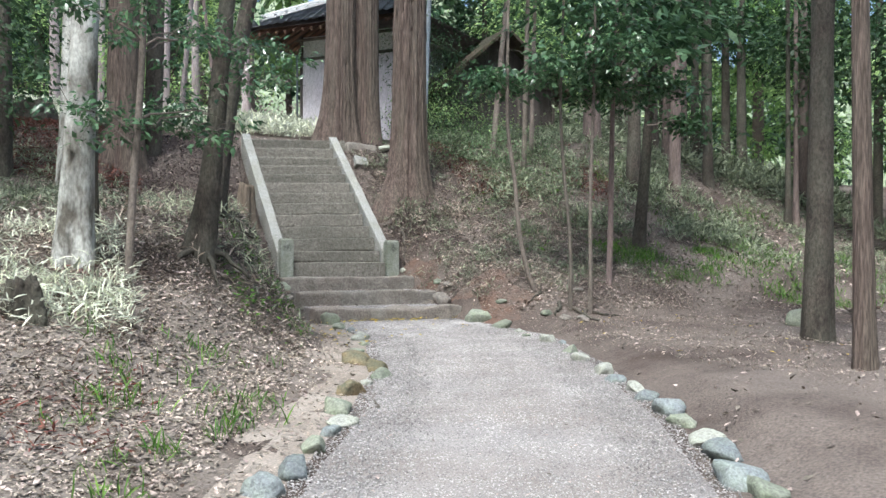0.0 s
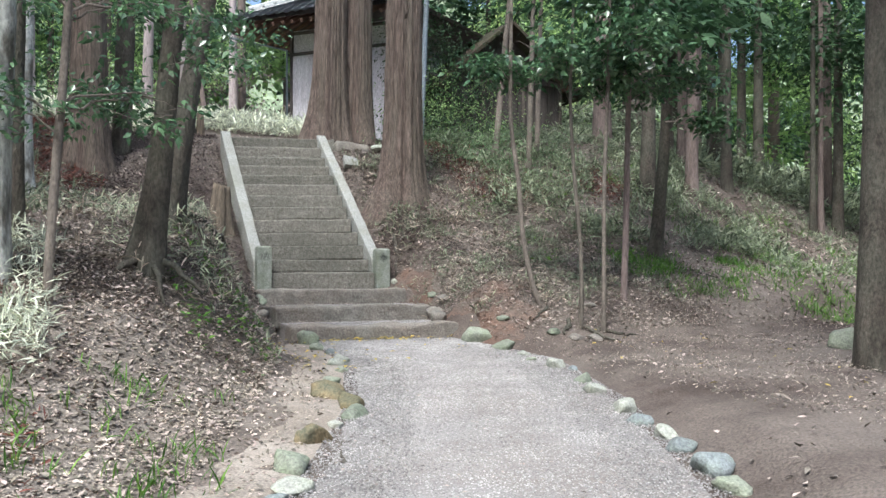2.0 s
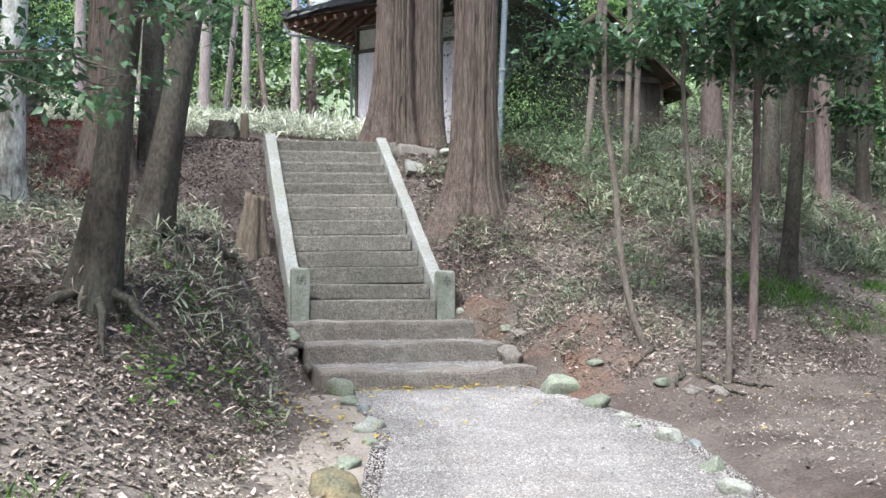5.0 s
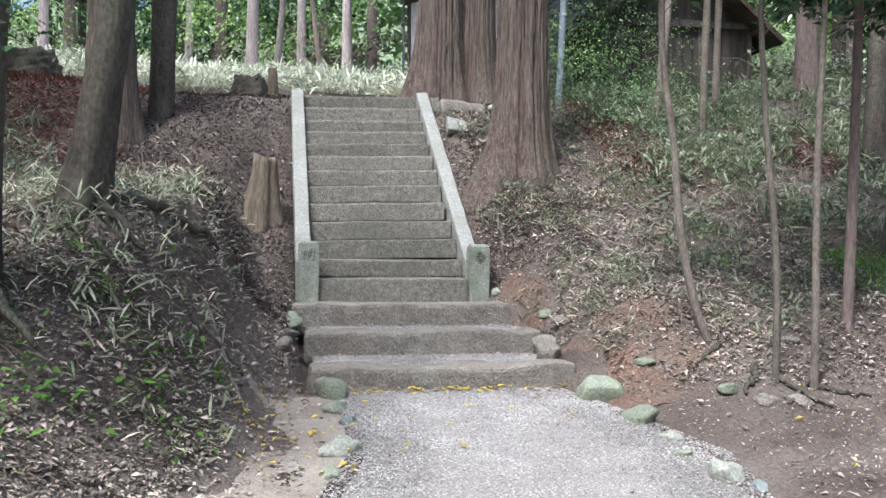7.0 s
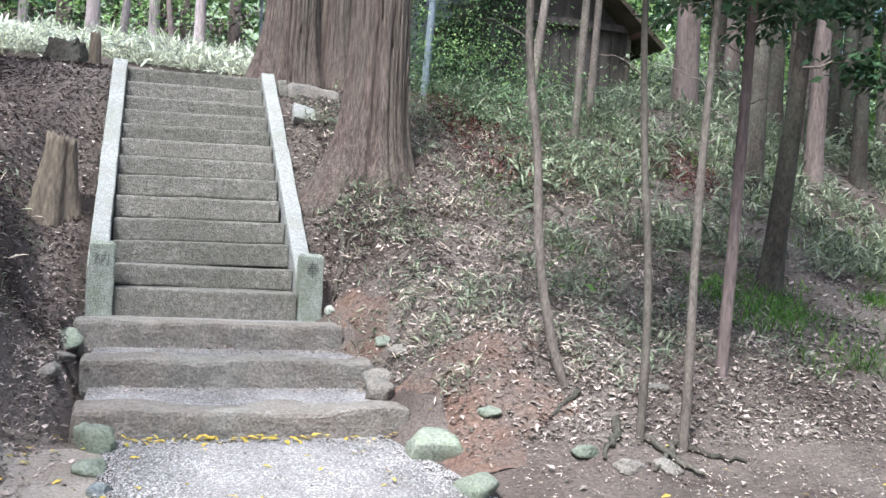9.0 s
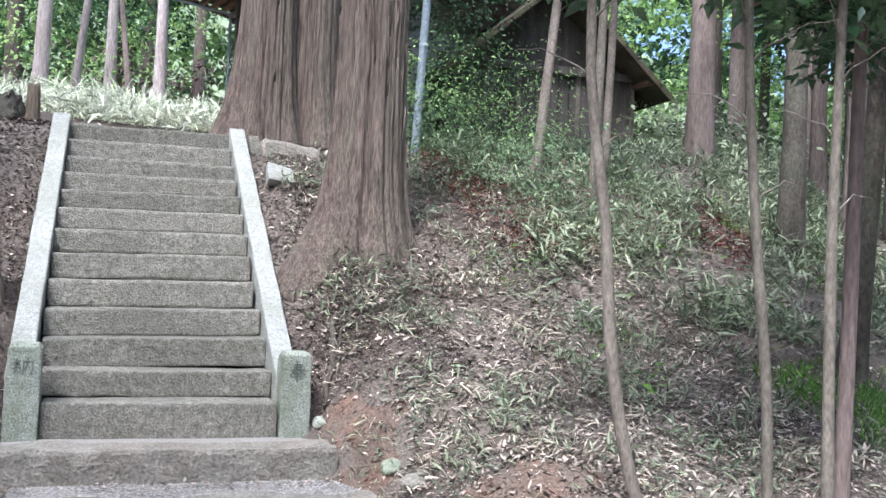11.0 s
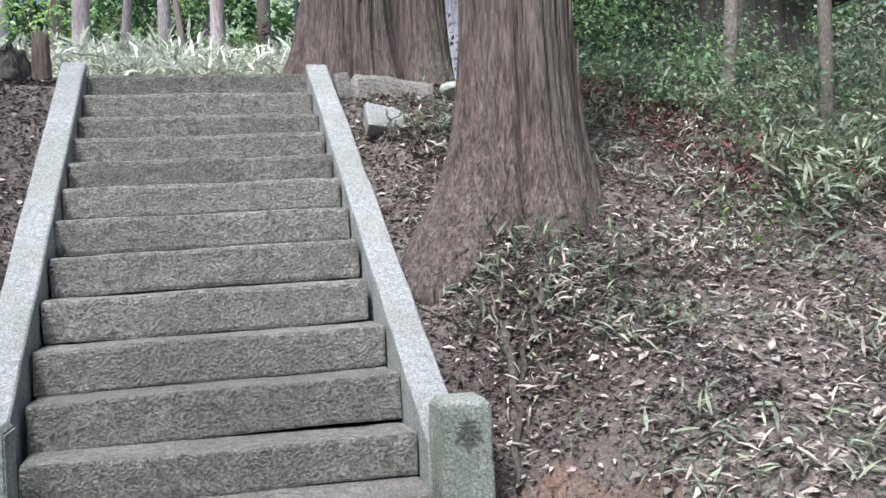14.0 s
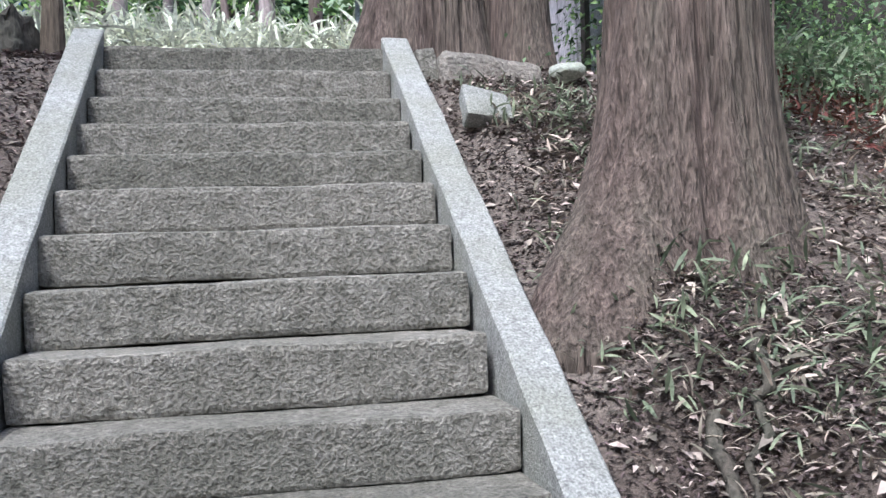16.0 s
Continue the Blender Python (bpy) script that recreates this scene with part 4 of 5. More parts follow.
for k, (x, y) in enumerate(far[5:]):
    copy_thing(proto[k % 5], pose(x, y, land(x, y) - 0.1, 0, 0, float(gen.uniform(0, 360))))
for k, (x, y, r, lx) in enumerate(((-1.8, 12.0, 0.14, 0.02), (-1.3, 12.9, 0.08, 0.09), (0.3, 11.0, 0.11, -0.01), (-0.6, 15.0, 0.13, 0.0), (-3.4, 14.5, 0.1, 0.02), (-4.6, 12.2, 0.14, 0.0), (-5.9, 10.5, 0.1, 0.02), (-6.6, 7.0, 0.15, 0.0), (-7.6, 4.0, 0.15, 0.0), (-2.7, 16.5, 0.2, 0.0), (-0.1, 13.2, 0.06, -0.12), (-6.4, 15.5, 0.17, 0.01), (1.4, 16.8, 0.16, 0.0))):
    tree(x, y, r, 12, (lx, 0), (M_BARK_ROSE if k < 9 else M_BARK_RED), ("pinkish" if k < 9 else "brownish") + " grey trunk behind the bamboo grass", (), (), M_LEAF_BRIGHT, 0.2, 900, seed=160 + k, flare=0.06)


def thicket(name, x0, x1, y0, y1, low, high, count, size, material, label, seed, clumps=60):
    gen = np.random.default_rng(seed)
    cx, cy = gen.uniform(x0, x1, clumps), gen.uniform(y0, y1, clumps)
    cz = height(cx, cy) + gen.uniform(low, high, clumps)
    ob = crown(name, None, np.stack([cx, cy, cz, gen.uniform(0.6, 1.5, clumps), np.full(clumps, 0.7)], -1), count, size, material, "leaf", 0.35, seed)
    return tagged(ob, label, "foliage", kind="stuff")


# how brightly each part of the wood is lit is put into its leaf colour
thicket("far_woods", -14, 3, 18, 25, 0, 11, 20000, 0.2, M_LEAF, "blue-green foliage of the wood behind", 1, 170)
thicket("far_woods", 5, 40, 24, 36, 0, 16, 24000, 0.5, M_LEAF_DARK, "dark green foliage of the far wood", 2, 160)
thicket("far_woods", -8, 18, 20, 28, 5, 17, 15000, 0.4, M_LEAF, "blue-green foliage of the tall wood behind", 16, 120)
thicket("far_woods", -26, 5, 24, 36, 0, 16, 18000, 0.5, M_LEAF_BRIGHT, "far wood foliage, coloured bright green as if sunlit", 13, 120)
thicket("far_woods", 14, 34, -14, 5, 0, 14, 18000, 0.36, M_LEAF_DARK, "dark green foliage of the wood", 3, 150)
thicket("far_woods", 17, 36, 5, 26, 0, 14, 16000, 0.3, M_LEAF_BRIGHT, "foliage of the wood, coloured bright green as if sunlit", 15, 130)
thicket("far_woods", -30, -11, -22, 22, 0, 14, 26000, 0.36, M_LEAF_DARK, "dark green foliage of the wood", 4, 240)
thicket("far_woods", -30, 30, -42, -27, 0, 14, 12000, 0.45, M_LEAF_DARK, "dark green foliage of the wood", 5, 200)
thicket("far_woods", 8, 24, 11, 20, 1.0, 10, 22000, 0.2, M_LEAF_BRIGHT, "foliage of the wood, coloured yellow-green as if sunlit", 6, 90)
thicket("far_woods", -11, 1.8, 12.5, 17.5, 0.8, 7.5, 22000, 0.12, M_LEAF_BRIGHT, "leaves of the wood behind, coloured bright green as if sunlit", 11, 85)
thicket("far_woods", -12, 2.5, 16.5, 18, -0.2, 1.6, 6000, 0.16, M_BARK_RED, "brown dead brush under the wood behind", 14, 60)
thicket("far_woods", 13, 20, -8, 5, 2.6, 9.0, 16000, 0.2, M_LEAF_DARK, "dark green foliage of the wood", 12, 140)
thicket("shrub", 3.4, 4.7, 5.4, 7.0, 0, 2.6, 6500, 0.075, M_LEAF_DARK, "dark evergreen shrubs beside the shed", 7, 26)
thicket("shrub", 3.3, 5.4, 4.9, 6.3, 0.1, 1.3, 3600, 0.06, M_LEAF_BRIGHT, "bright green saplings in front of the shed", 17, 30)
thicket("shrub", 7.8, 13, 6.5, 10, 0.1, 0.7, 9000, 0.13, M_SASA, "pale green undergrowth beyond the bank", 8, 60)
thicket("shrub", -9, -5, -3, 6, 0.2, 3.5, 12000, 0.12, M_LEAF_DARK, "dark shrubs on the upper bank", 9, 50)
thicket("shrub", 2.6, 4.6, 2.4, 4.8, 0.0, 0.3, 7000, 0.05, M_FERN, "soft pale green ferns on the bank", 10, 26)


# ---- ground cover ----
def spots(count, x0, x1, y0, y1, seed, patch=0.0, scale=0.6, bare=0.0):
    """Places on the ground clear of the path and the steps, thinned in patches."""
    gen = np.random.default_rng(seed)
    x, y = gen.uniform(x0, x1, count), gen.uniform(y0, y1, count)
    left, right = lane(np.minimum(y, -2.1))
    keep = ~((y < -2.0) & (x > left - 0.12) & (x < right + 0.12)) & ~((y >= -2.2) & (y < 4.2) & (x > -1.02) & (x < np.where(y > 0.25, 0.98, 1.08))) & ~((y < -1.6) & (y > -2.9) & (x > 1) & (x < 1.5))
    keep &= ~((x > right) & (y < -2.9) & (x < 7) & (gen.random(count) < bare))
    keep &= ~((y < -2.5) & (x > left - 0.7) & (x < left) & (gen.random(count) < 0.8))
    keep &= ~((x > -3.4) & (x < -1.0) & (y > -0.5) & (y < 4.2) & (gen.random(count) < 0.5))
    keep &= ~((x > 1.1) & (x < 1.55) & (y > -0.85) & (y < 0.05) & (gen.random(count) < 0.8))
    if patch:
        k = np.sin(scale * 3.1 * x + 1.3 * np.sin(scale * 2.3 * y)) * np.sin(scale * 2.7 * y + np.sin(scale * 1.9 * x)) + gen.normal(0, 0.35, count)
        keep &= k > patch
    return x[keep], y[keep]


def litter(name, xs, size, material, label, seed, lift=0.012, tilt=0.35, wide=1.0, kind="stuff"):
    gen = np.random.default_rng(seed)
    x, y = xs
    n = len(x)
    v, f = scatter(LEAF_V, LEAF_F, np.stack([x, y, height(x, y) + lift + 0.02 * gen.random(n)], -1), gen.uniform(0, 6.3, n), gen.normal(0, tilt, n), gen.normal(0, tilt, n), size * gen.uniform(0.5, 1.5, n)[:, None] * np.array([[wide, 1, 1]]))
    return tagged(triangles(name, v, f, material), label, "leaf litter", kind=kind)


def blades(name, xs, size, material, label, seed, per=5, rise=(0.05, 0.3), pitch=(0.35, 0.5), wide=1.0, spread=0.05, category="bamboo grass"):
    """Fans of long leaves, each fan on a short stalk."""
    gen = np.random.default_rng(seed)
    x, y = np.repeat(xs[0], per), np.repeat(xs[1], per)
    n = len(x)
    up = np.repeat(gen.uniform(*rise, len(xs[0])), per) * gen.uniform(0.4, 1.0, n)
    x, y = x + gen.normal(0, spread, n), y + gen.normal(0, spread, n)
    v, f = scatter(BLADE_V, BLADE_F, np.stack([x, y, height(x, y) + up], -1), gen.uniform(0, 6.3, n), gen.normal(*pitch, n), gen.normal(0, 0.5, n), size * gen.uniform(0.5, 1.3, n)[:, None] * np.array([[wide, 1, 1]]))
    return tagged(triangles(name, v, f, material), label, category, kind="stuff")


litter("leaf_litter", spots(60000, -7, 7, -11, 4.5, 1, bare=0.93), 0.055, M_LITTER, "brown fallen leaves on the forest floor", 1)
litter("leaf_litter", spots(22000, -6.5, -1.1, -11, -3.6, 41), 0.045, M_LITTER, "brown fallen leaves on the low bank", 41)
litter("leaf_litter", spots(9000, -6.5, -1.5, -9.5, -4, 42, -0.1, 0.8), 0.045, M_DRY, "pale fallen leaves on the low bank", 42, wide=0.7)
litter("leaf_litter", spots(26000, 1.1, 5.0, -3.0, 3.8, 43), 0.042, M_LITTER, "brown fallen leaves on the bank", 43, wide=0.7)
litter("leaf_litter", spots(14000, -3.6, -1.05, -5.6, 1.5, 44), 0.038, M_LITTER, "brown fallen leaves on the steep bank", 44, wide=0.6)
litter("leaf_litter", spots(42000, -6.5, -1.5, -11.5, -4, 45), 0.023, M_DRY, "fine pale leaf crumbs on the low bank", 45)
litter("leaf_litter", spots(9000, 1.5, 12, -9, 3, 46), 0.035, M_DRY, "pale leaf crumbs on the clearing", 46, wide=0.6)
litter("leaf_litter", spots(16000, 1.6, 7, -10, -2.6, 31), 0.022, M_LITTER, "fine brown leaf crumbs on the clearing", 31)
litter("leaf_litter", spots(5000, -3.4, -1.0, -0.8, 4.4, 32), 0.03, M_LITTER, "brown leaf crumbs beside the steps", 32)
litter("leaf_litter", spots(6500, 1.1, 4.8, -2.8, 3.5, 2, -0.1, 1.3), 0.04, M_DRY, "pale dry leaves on the bank", 2, wide=0.6)
litter("leaf_litter", spots(6000, -6, -1.1, -11, -3, 3), 0.04, M_DRY, "pale dry leaves on the bank", 3, wide=0.6)
litter("leaf_litter", spots(12000, 7, 16, -8, 10, 4), 0.09, M_LITTER, "brown fallen leaves in the wood", 4)
litter("leaf_litter", spots(9000, 3.0, 6.8, 1.6, 5.2, 5, 0.15), 0.09, M_REDLITTER, "reddish dead cedar twigs on the bank", 5, 0.03, 0.6, 0.35)
litter("leaf_litter", spots(9000, -5.65, -3.05, 1.19, 4.79, 51), 0.08, M_REDLITTER, "heap of reddish dead cedar twigs", 51, 0.05, 0.6, 0.35)
litter("leaf_litter", spots(5000, -6.5, -3.6, -9, -5.5, 6, 0.1), 0.08, M_REDLITTER, "reddish dead cedar twigs on the bank", 6, 0.02, 0.5, 0.35)
blades("bamboo_grass", spots(3600, 1.15, 4.6, -2.4, 3.4, 10, 0.05, 1.2), 0.1, M_SASA, "short bamboo grass on the bank", 10, 4, (0.02, 0.16))
blades("dry_bamboo_grass", spots(3800, 1.15, 4.4, -2.3, 3.2, 11, 0.25, 1.5), 0.095, M_DRY, "withered straw-coloured bamboo leaves on the bank", 11, 3, (0.01, 0.12), (0.1, 0.5))
blades("bamboo_grass", spots(6500, 3.4, 9.5, 0.2, 7, 12, -0.15, 0.8), 0.17, M_SASA, "arching bamboo grass on the upper bank", 12, 5, (0.05, 0.3))
blades("bamboo_grass", spots(2200, -6.8, -3.1, -3.9, 2.4, 13, -0.1, 0.9), 0.125, M_SASA, "dense bamboo grass under the trees", 13, 5, (0.05, 0.3))
blades("bamboo_grass", spots(260, -3.2, -1.9, -4.6, 0.5, 35, 0.0, 1.1), 0.13, M_SASA_PALE, "loose bamboo grass along the edge of the bank", 35, 5, (0.03, 0.22), wide=0.8)
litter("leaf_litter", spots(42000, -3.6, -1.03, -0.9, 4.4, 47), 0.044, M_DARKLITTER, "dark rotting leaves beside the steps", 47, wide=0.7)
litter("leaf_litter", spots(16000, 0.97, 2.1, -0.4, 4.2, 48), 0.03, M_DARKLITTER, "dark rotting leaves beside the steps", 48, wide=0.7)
litter("leaf_litter", spots(9000, -3.2, -1.1, -5.6, -0.6, 49), 0.035, M_LITTER, "brown rotting leaves on the steep bank", 49, wide=0.7)
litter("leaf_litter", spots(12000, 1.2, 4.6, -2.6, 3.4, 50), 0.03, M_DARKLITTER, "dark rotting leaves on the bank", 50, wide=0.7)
blades("dry_bamboo_grass", spots(600, -4.5, -1.6, -5.0, 1.5, 14, 0.0, 1.3), 0.13, M_DRY, "withered bamboo leaves under the trees", 14, 3, (0.03, 0.25), (0.0, 0.5))
blades("bamboo_grass", spots(260, -2.7, -1.45, -4.8, 1.5, 33, 0.0, 1.4), 0.11, M_SASA, "sparse bamboo grass on the bare bank", 33, 4, (0.02, 0.14))
blades("bamboo_grass", spots(1500, -7.5, -3.6, -6.7, -4.2, 34, -0.35, 0.9), 0.13, M_SASA_WHITE, "pale bamboo grass under the trees", 34, 5, (0.06, 0.3), wide=0.75)
# sunshine above the steps comes from the near-white blade colour
blades("bamboo_grass", spots(11000, -8, 1.1, 5.0, 13.5, 15, -0.6, 0.6), 0.2, M_SASA_WHITE, "bamboo grass above the steps, coloured pale as if sunlit", 15, 5, (0.1, 0.45))
blades("bamboo_grass", spots(420, -5.4, -3.65, -6.9, -5.9, 16, -0.3), 0.15, M_SASA_WHITE, "very pale bamboo grass on the low bank", 16, 6, (0.06, 0.26), wide=0.75)
blades("bamboo_grass", spots(3800, 7.5, 20, 5.5, 14, 17, -0.4, 0.4), 0.36, M_SASA, "bamboo grass in the wood", 17, 5, (0.1, 0.4))
blades("grass", spots(900, 4.4, 7.2, -2.3, -0.2, 18, 0.1, 0.8), 0.13, M_GRASS, "fresh green grass at the edge of the clearing", 18, 6, (0, 0.04), (0.9, 0.3), 0.5, category="grass")
blades("grass", spots(1500, 6.5, 12, -3.0, 3.5, 19, -0.05, 0.5), 0.16, M_GRASS, "fresh green grass in the wood", 19, 6, (0, 0.05), (0.8, 0.35), 0.5, category="grass")
blades("bamboo_grass", spots(2600, 7.5, 15, -1, 6.5, 36, -0.3, 0.5), 0.14, M_SASA, "low bamboo grass in the wood", 36, 5, (0.02, 0.15))
blades("grass", spots(260, -4.4, -2.2, -10, -6.4, 20, 0.35, 1.4), 0.15, M_GRASS, "fresh green grass on the low bank", 20, 9, (0, 0.04), (0.9, 0.35), 0.5, category="grass")
litter("green_sprouts", spots(1500, -2.6, -1.5, -5.6, -3.0, 21, 0.3, 1.3), 0.055, M_GRASS, "small fresh green sprouts on the bank", 21, 0.08, 0.4)
litter("green_sprouts", spots(1100, 2.4, 6.0, -1.5, 2.8, 22, 0.5, 1.2), 0.07, M_GRASS, "small fresh green sprouts on the bank", 22, 0.1, 0.4)
gen = np.random.default_rng(5)
ring = (np.concatenate([gen.normal(0.1, 0.55, 170), gen.uniform(-1.5, -0.75, 70), gen.uniform(-0.7, 1.0, 24), gen.uniform(1.7, 4.5, 30)]), np.concatenate([-2.16 - np.abs(gen.normal(0, 0.07, 170)), gen.uniform(-4.6, -2.3, 70), gen.uniform(-4, -2.3, 24), gen.uniform(-8, -3, 30)]))
litter("yellow_leaves", ring, 0.06, M_YELLOW, "yellow fallen leaves at the foot of the steps", 23, 0.025, 0.2)


gen = np.random.default_rng(15)
n = 420
tx, ty = gen.uniform(-0.95, 1.2, n), np.where(np.arange(n) % 2, gen.normal(-1.32, 0.13, n), gen.normal(-0.6, 0.1, n))
tv = scatter(LEAF_V, LEAF_F, np.stack([tx, ty, np.where(ty < -1.1, -0.437, -0.242)], -1), gen.uniform(0, 6.3, n), gen.normal(0, 0.2, n), gen.normal(0, 0.2, n), 0.04 * gen.uniform(0.5, 1.4, n))
tagged(triangles("leaf_litter", *tv, M_LITTER), "dry brown leaves caught on the lower treads", "leaf litter", kind="stuff")
n = 900
py = -2.4 - 9 * gen.random(n)
pl, pr = lane(py)
litter("leaf_litter", (pl + (pr - pl) * gen.random(n), py), 0.03, M_LITTER, "brown leaf crumbs on the gravel path", 52, 0.024, 0.15)


# ---- stumps, pole, twigs ----
def stump(x, y, r, tall, material, label, seed, lean=(0, 0), flare=0.08, hollow=0.03):
    z = land(x, y) - 0.12
    h = np.linspace(0, tall, 14)
    v, f = tube(np.stack([lean[0] * h, lean[1] * h, h], -1), np.linspace(1.15 * r, 0.8 * r, 14), 36, 0.008, flare, seed, ripple=0.03)
    gen = np.random.default_rng(seed)
    top = slice(13 * 36, 14 * 36)
    v[top, 2] += gen.normal(0, hollow, 36)
    ob = triangles("tree_stump", v, f, material, smooth=False)
    ob.location = (x, y, z)
    return tagged(ob, label, "stump")


stump(-1.42, 1.18, 0.12, 0.84, M_STUMP, "tall weathered tree stump beside the steps", 1, (0.07, 0), 0.1)
stump(-1.62, 4.5, 0.2, 0.36, M_BARK_DARK, "low dark cut stump at the top of the bank", 2)
stump(-1.28, 4.55, 0.075, 0.52, M_STUMP, "short grey wooden post beside the stump", 3, (0, 0), 0.0, 0.01)
stump(-4.5, -6.6, 0.09, 0.42, M_BARK_DARK, "rotten dark stump among bamboo grass", 4)
stump(-4.9, 5.2, 0.45, 0.5, M_BARK_DARK, "broad dark stump behind the bank", 5)

pole = empty("steel_pole", 3.22, 4.8, land(3.22, 4.8) - 0.1, "slender blue-grey painted steel pole", "pole")
triangles("shaft", *tube(np.stack([0.04 * np.linspace(0, 7, 9), np.zeros(9), np.linspace(0, 7, 9)], -1), np.full(9, 0.055), 18), M_METAL, pole, smooth=True)
for hgt in (1.5, 3.0):
    triangles("band", *tube([(0.04 * hgt, 0, hgt), (0.04 * hgt, 0, hgt + 0.05)], [0.062, 0.062], 18), M_METAL, pole, smooth=True)


def stick(a, b, r, label, seed, material=None):
    za, zb = land(*a) + r + 0.01, land(*b) + r + 0.01
    n_ = 9
    s = np.linspace(0, 1, n_)
    gen = np.random.default_rng(seed)
    p = np.stack([a[0] + (b[0] - a[0]) * s, a[1] + (b[1] - a[1]) * s, 0 * s], -1)
    p[1:-1, :2] += gen.normal(0, 0.02, (n_ - 2, 2))
    p[:, 2] = height(p[:, 0], p[:, 1]) + r * 0.8
    ob = triangles("fallen_branch", *tube(p, np.linspace(r, r * 0.4, n_), 8), material or M_BARK_SAP, smooth=True)
    return tagged(ob, label, "branch", "fallen branches")


stick((-1.75, -2.7), (-1.35, -3.5), 0.022, "bare fallen branch on the bank", 1)
stick((-2.4, -3.0), (-1.7, -1.9), 0.06, "rotten fallen log on the bank", 2, M_BARK_DARK)
stick((-1.9, -8.0), (-1.55, -7.2), 0.012, "thin fallen twig beside the path", 3)
for k, (a, b, r) in enumerate((((2.6, -2.75), (2.3, -3.2), 0.035), ((2.75, -2.9), (2.95, -3.35), 0.03), ((2.95, -2.95), (2.6, -3.3), 0.028), ((3.0, -3.0), (3.35, -3.2), 0.026), ((2.45, -2.45), (2.1, -2.75), 0.025), ((1.35, 0.75), (1.15, 0.1), 0.03), ((1.6, 0.9), (1.3, 0.45), 0.028))):
    stick(a, b, r, "bare brown root running down the bank", 70 + k, M_BARK_DARK)
stick((-2.39, -1.74), (-1.8, -0.23), 0.055, "rotten fallen log at the foot of a tree", 84, M_BARK_DARK)
stick((-1.8, -3.26), (-1.46, -2.74), 0.024, "bare fallen branch on the steep bank", 85)
stick((4.75, 2.4), (5.05, 1.75), 0.018, "pale bent dead branch on the bank", 81)
stick((4.95, 2.5), (5.3, 1.9), 0.014, "pale bent dead branch on the bank", 82)
for k, (x, y, r) in enumerate(((2.2, -3.1, 0.08), (2.45, -3.25, 0.1), (2.75, -3.2, 0.09), (1.75, -2.6, 0.07), (3.1, -2.4, 0.07), (1.5, -1.1, 0.09), (1.42, -0.75, 0.07), (-1.15, -1.3, 0.1), (-1.1, -0.95, 0.08))):
    boulder("rock", x, y, land(x, y) + 0.01, r * 1.3, r, r * 0.6, M_OLDSTEP if k % 3 else M_ROCKS[0], 130 + k, "small brown rock half buried in the bank", "rock", "", 40.0 * k)
gen = np.random.default_rng(8)
for k in range(46):
    x, y = (gen.uniform(1.2, 6), gen.uniform(-2.2, 4)) if k % 2 else (gen.uniform(-5.5, -1.5), gen.uniform(-10, 2))
    if y < -2 and float(lane(y)[0]) - 0.8 < x:
        continue
    a, l = gen.uniform(0, 6.3), gen.uniform(0.2, 0.6)
    stick((x, y), (x + l * math.cos(a), y + l * math.sin(a)), gen.uniform(0.004, 0.012), "thin dead twig on the forest floor", 20 + k, (M_BARK_SAP, M_BARK_DARK)[k % 2])


# ---- hall with a tiled hip roof ----
HX0, HX1, HY0, HY1, HZ, HT = 1.35, 4.2, 9.0, 12.5, 3.3, 5.78
hall = empty("shrine_hall", HX0, HY0, HZ, "small shrine hall with whitewashed board walls and a tiled roof", "building")


def put(name, bm, material, parent, label="", smooth=False):
    return lay(part(name, bm, material, None, label, smooth), parent)


put("wall", box(bmesh.new(), HX0 + 0.06, HX1 - 0.06, HY0 + 0.06, HY1, HZ - 0.3, HT + 0.1), M_PLASTER, hall, "white plaster wall core")
x = HX0 + 0.055
while x < HX1 - 0.2:
    put("board", box(bmesh.new(), x, min(x + 0.2, HX1 - 0.08), HY0 + 0.03, HY0 + 0.058, HZ - 0.2, HT - 0.52, 0.004), M_WALLWOOD, hall)
    x += 0.206
for x in (HX0, HX1 - 0.05):
    put("post", box(bmesh.new(), x, x + 0.05, HY0 - 0.02, HY0 + 0.1, HZ - 0.2, HT + 0.12, 0.006), M_DARKWOOD, hall, "dark timber post")
for z in (HT - 0.5, HT):
    put("beam", box(bmesh.new(), HX0 - 0.1, HX1 + 0.1, HY0 - 0.035, HY0 + 0.09, z, z + 0.055, 0.006), M_DARKWOOD, hall, "dark timber rail")
OV, PITCH, EZ = 1.15, 0.5, 5.9
EX0, EX1, EY0, EY1 = HX0 - OV, HX1 + OV, HY0 - OV, HY1 + OV
half = (EY1 - EY0) / 2
RZ = EZ + half * PITCH
bm = bmesh.new()
c = [bm.verts.new(p) for p in ((EX0, EY0, EZ), (EX1, EY0, EZ), (EX1, EY1, EZ), (EX0, EY1, EZ), (EX0 + half, EY0 + half, RZ), (EX1 - half, EY0 + half, RZ))]
for q in ((0, 1, 5, 4), (1, 2, 5), (2, 3, 4, 5), (3, 0, 4)):
    bm.faces.new([c[i] for i in q])
bmesh.ops.solidify(bm, geom=bm.faces[:], thickness=0.05)
put("roof", bm, M_DARKWOOD, hall, "brown boarded roof underside")
k = 0
x = EX0 + 0.15
while x < EX1 - 0.1:
    run = min(OV + 0.1, x - EX0 + 0.05, EX1 - x + 0.05)
    m = Matrix.Translation((x, EY0 + 0.04, EZ - 0.12)) @ Matrix.Rotation(math.atan(PITCH), 4, "X")
    put("rafter", box(bmesh.new(), -0.03, 0.03, 0, run * 1.1, -0.04, 0.04, 0.004, m), M_REDWOOD, hall)
    x += 0.26
y = EY0 + 0.2
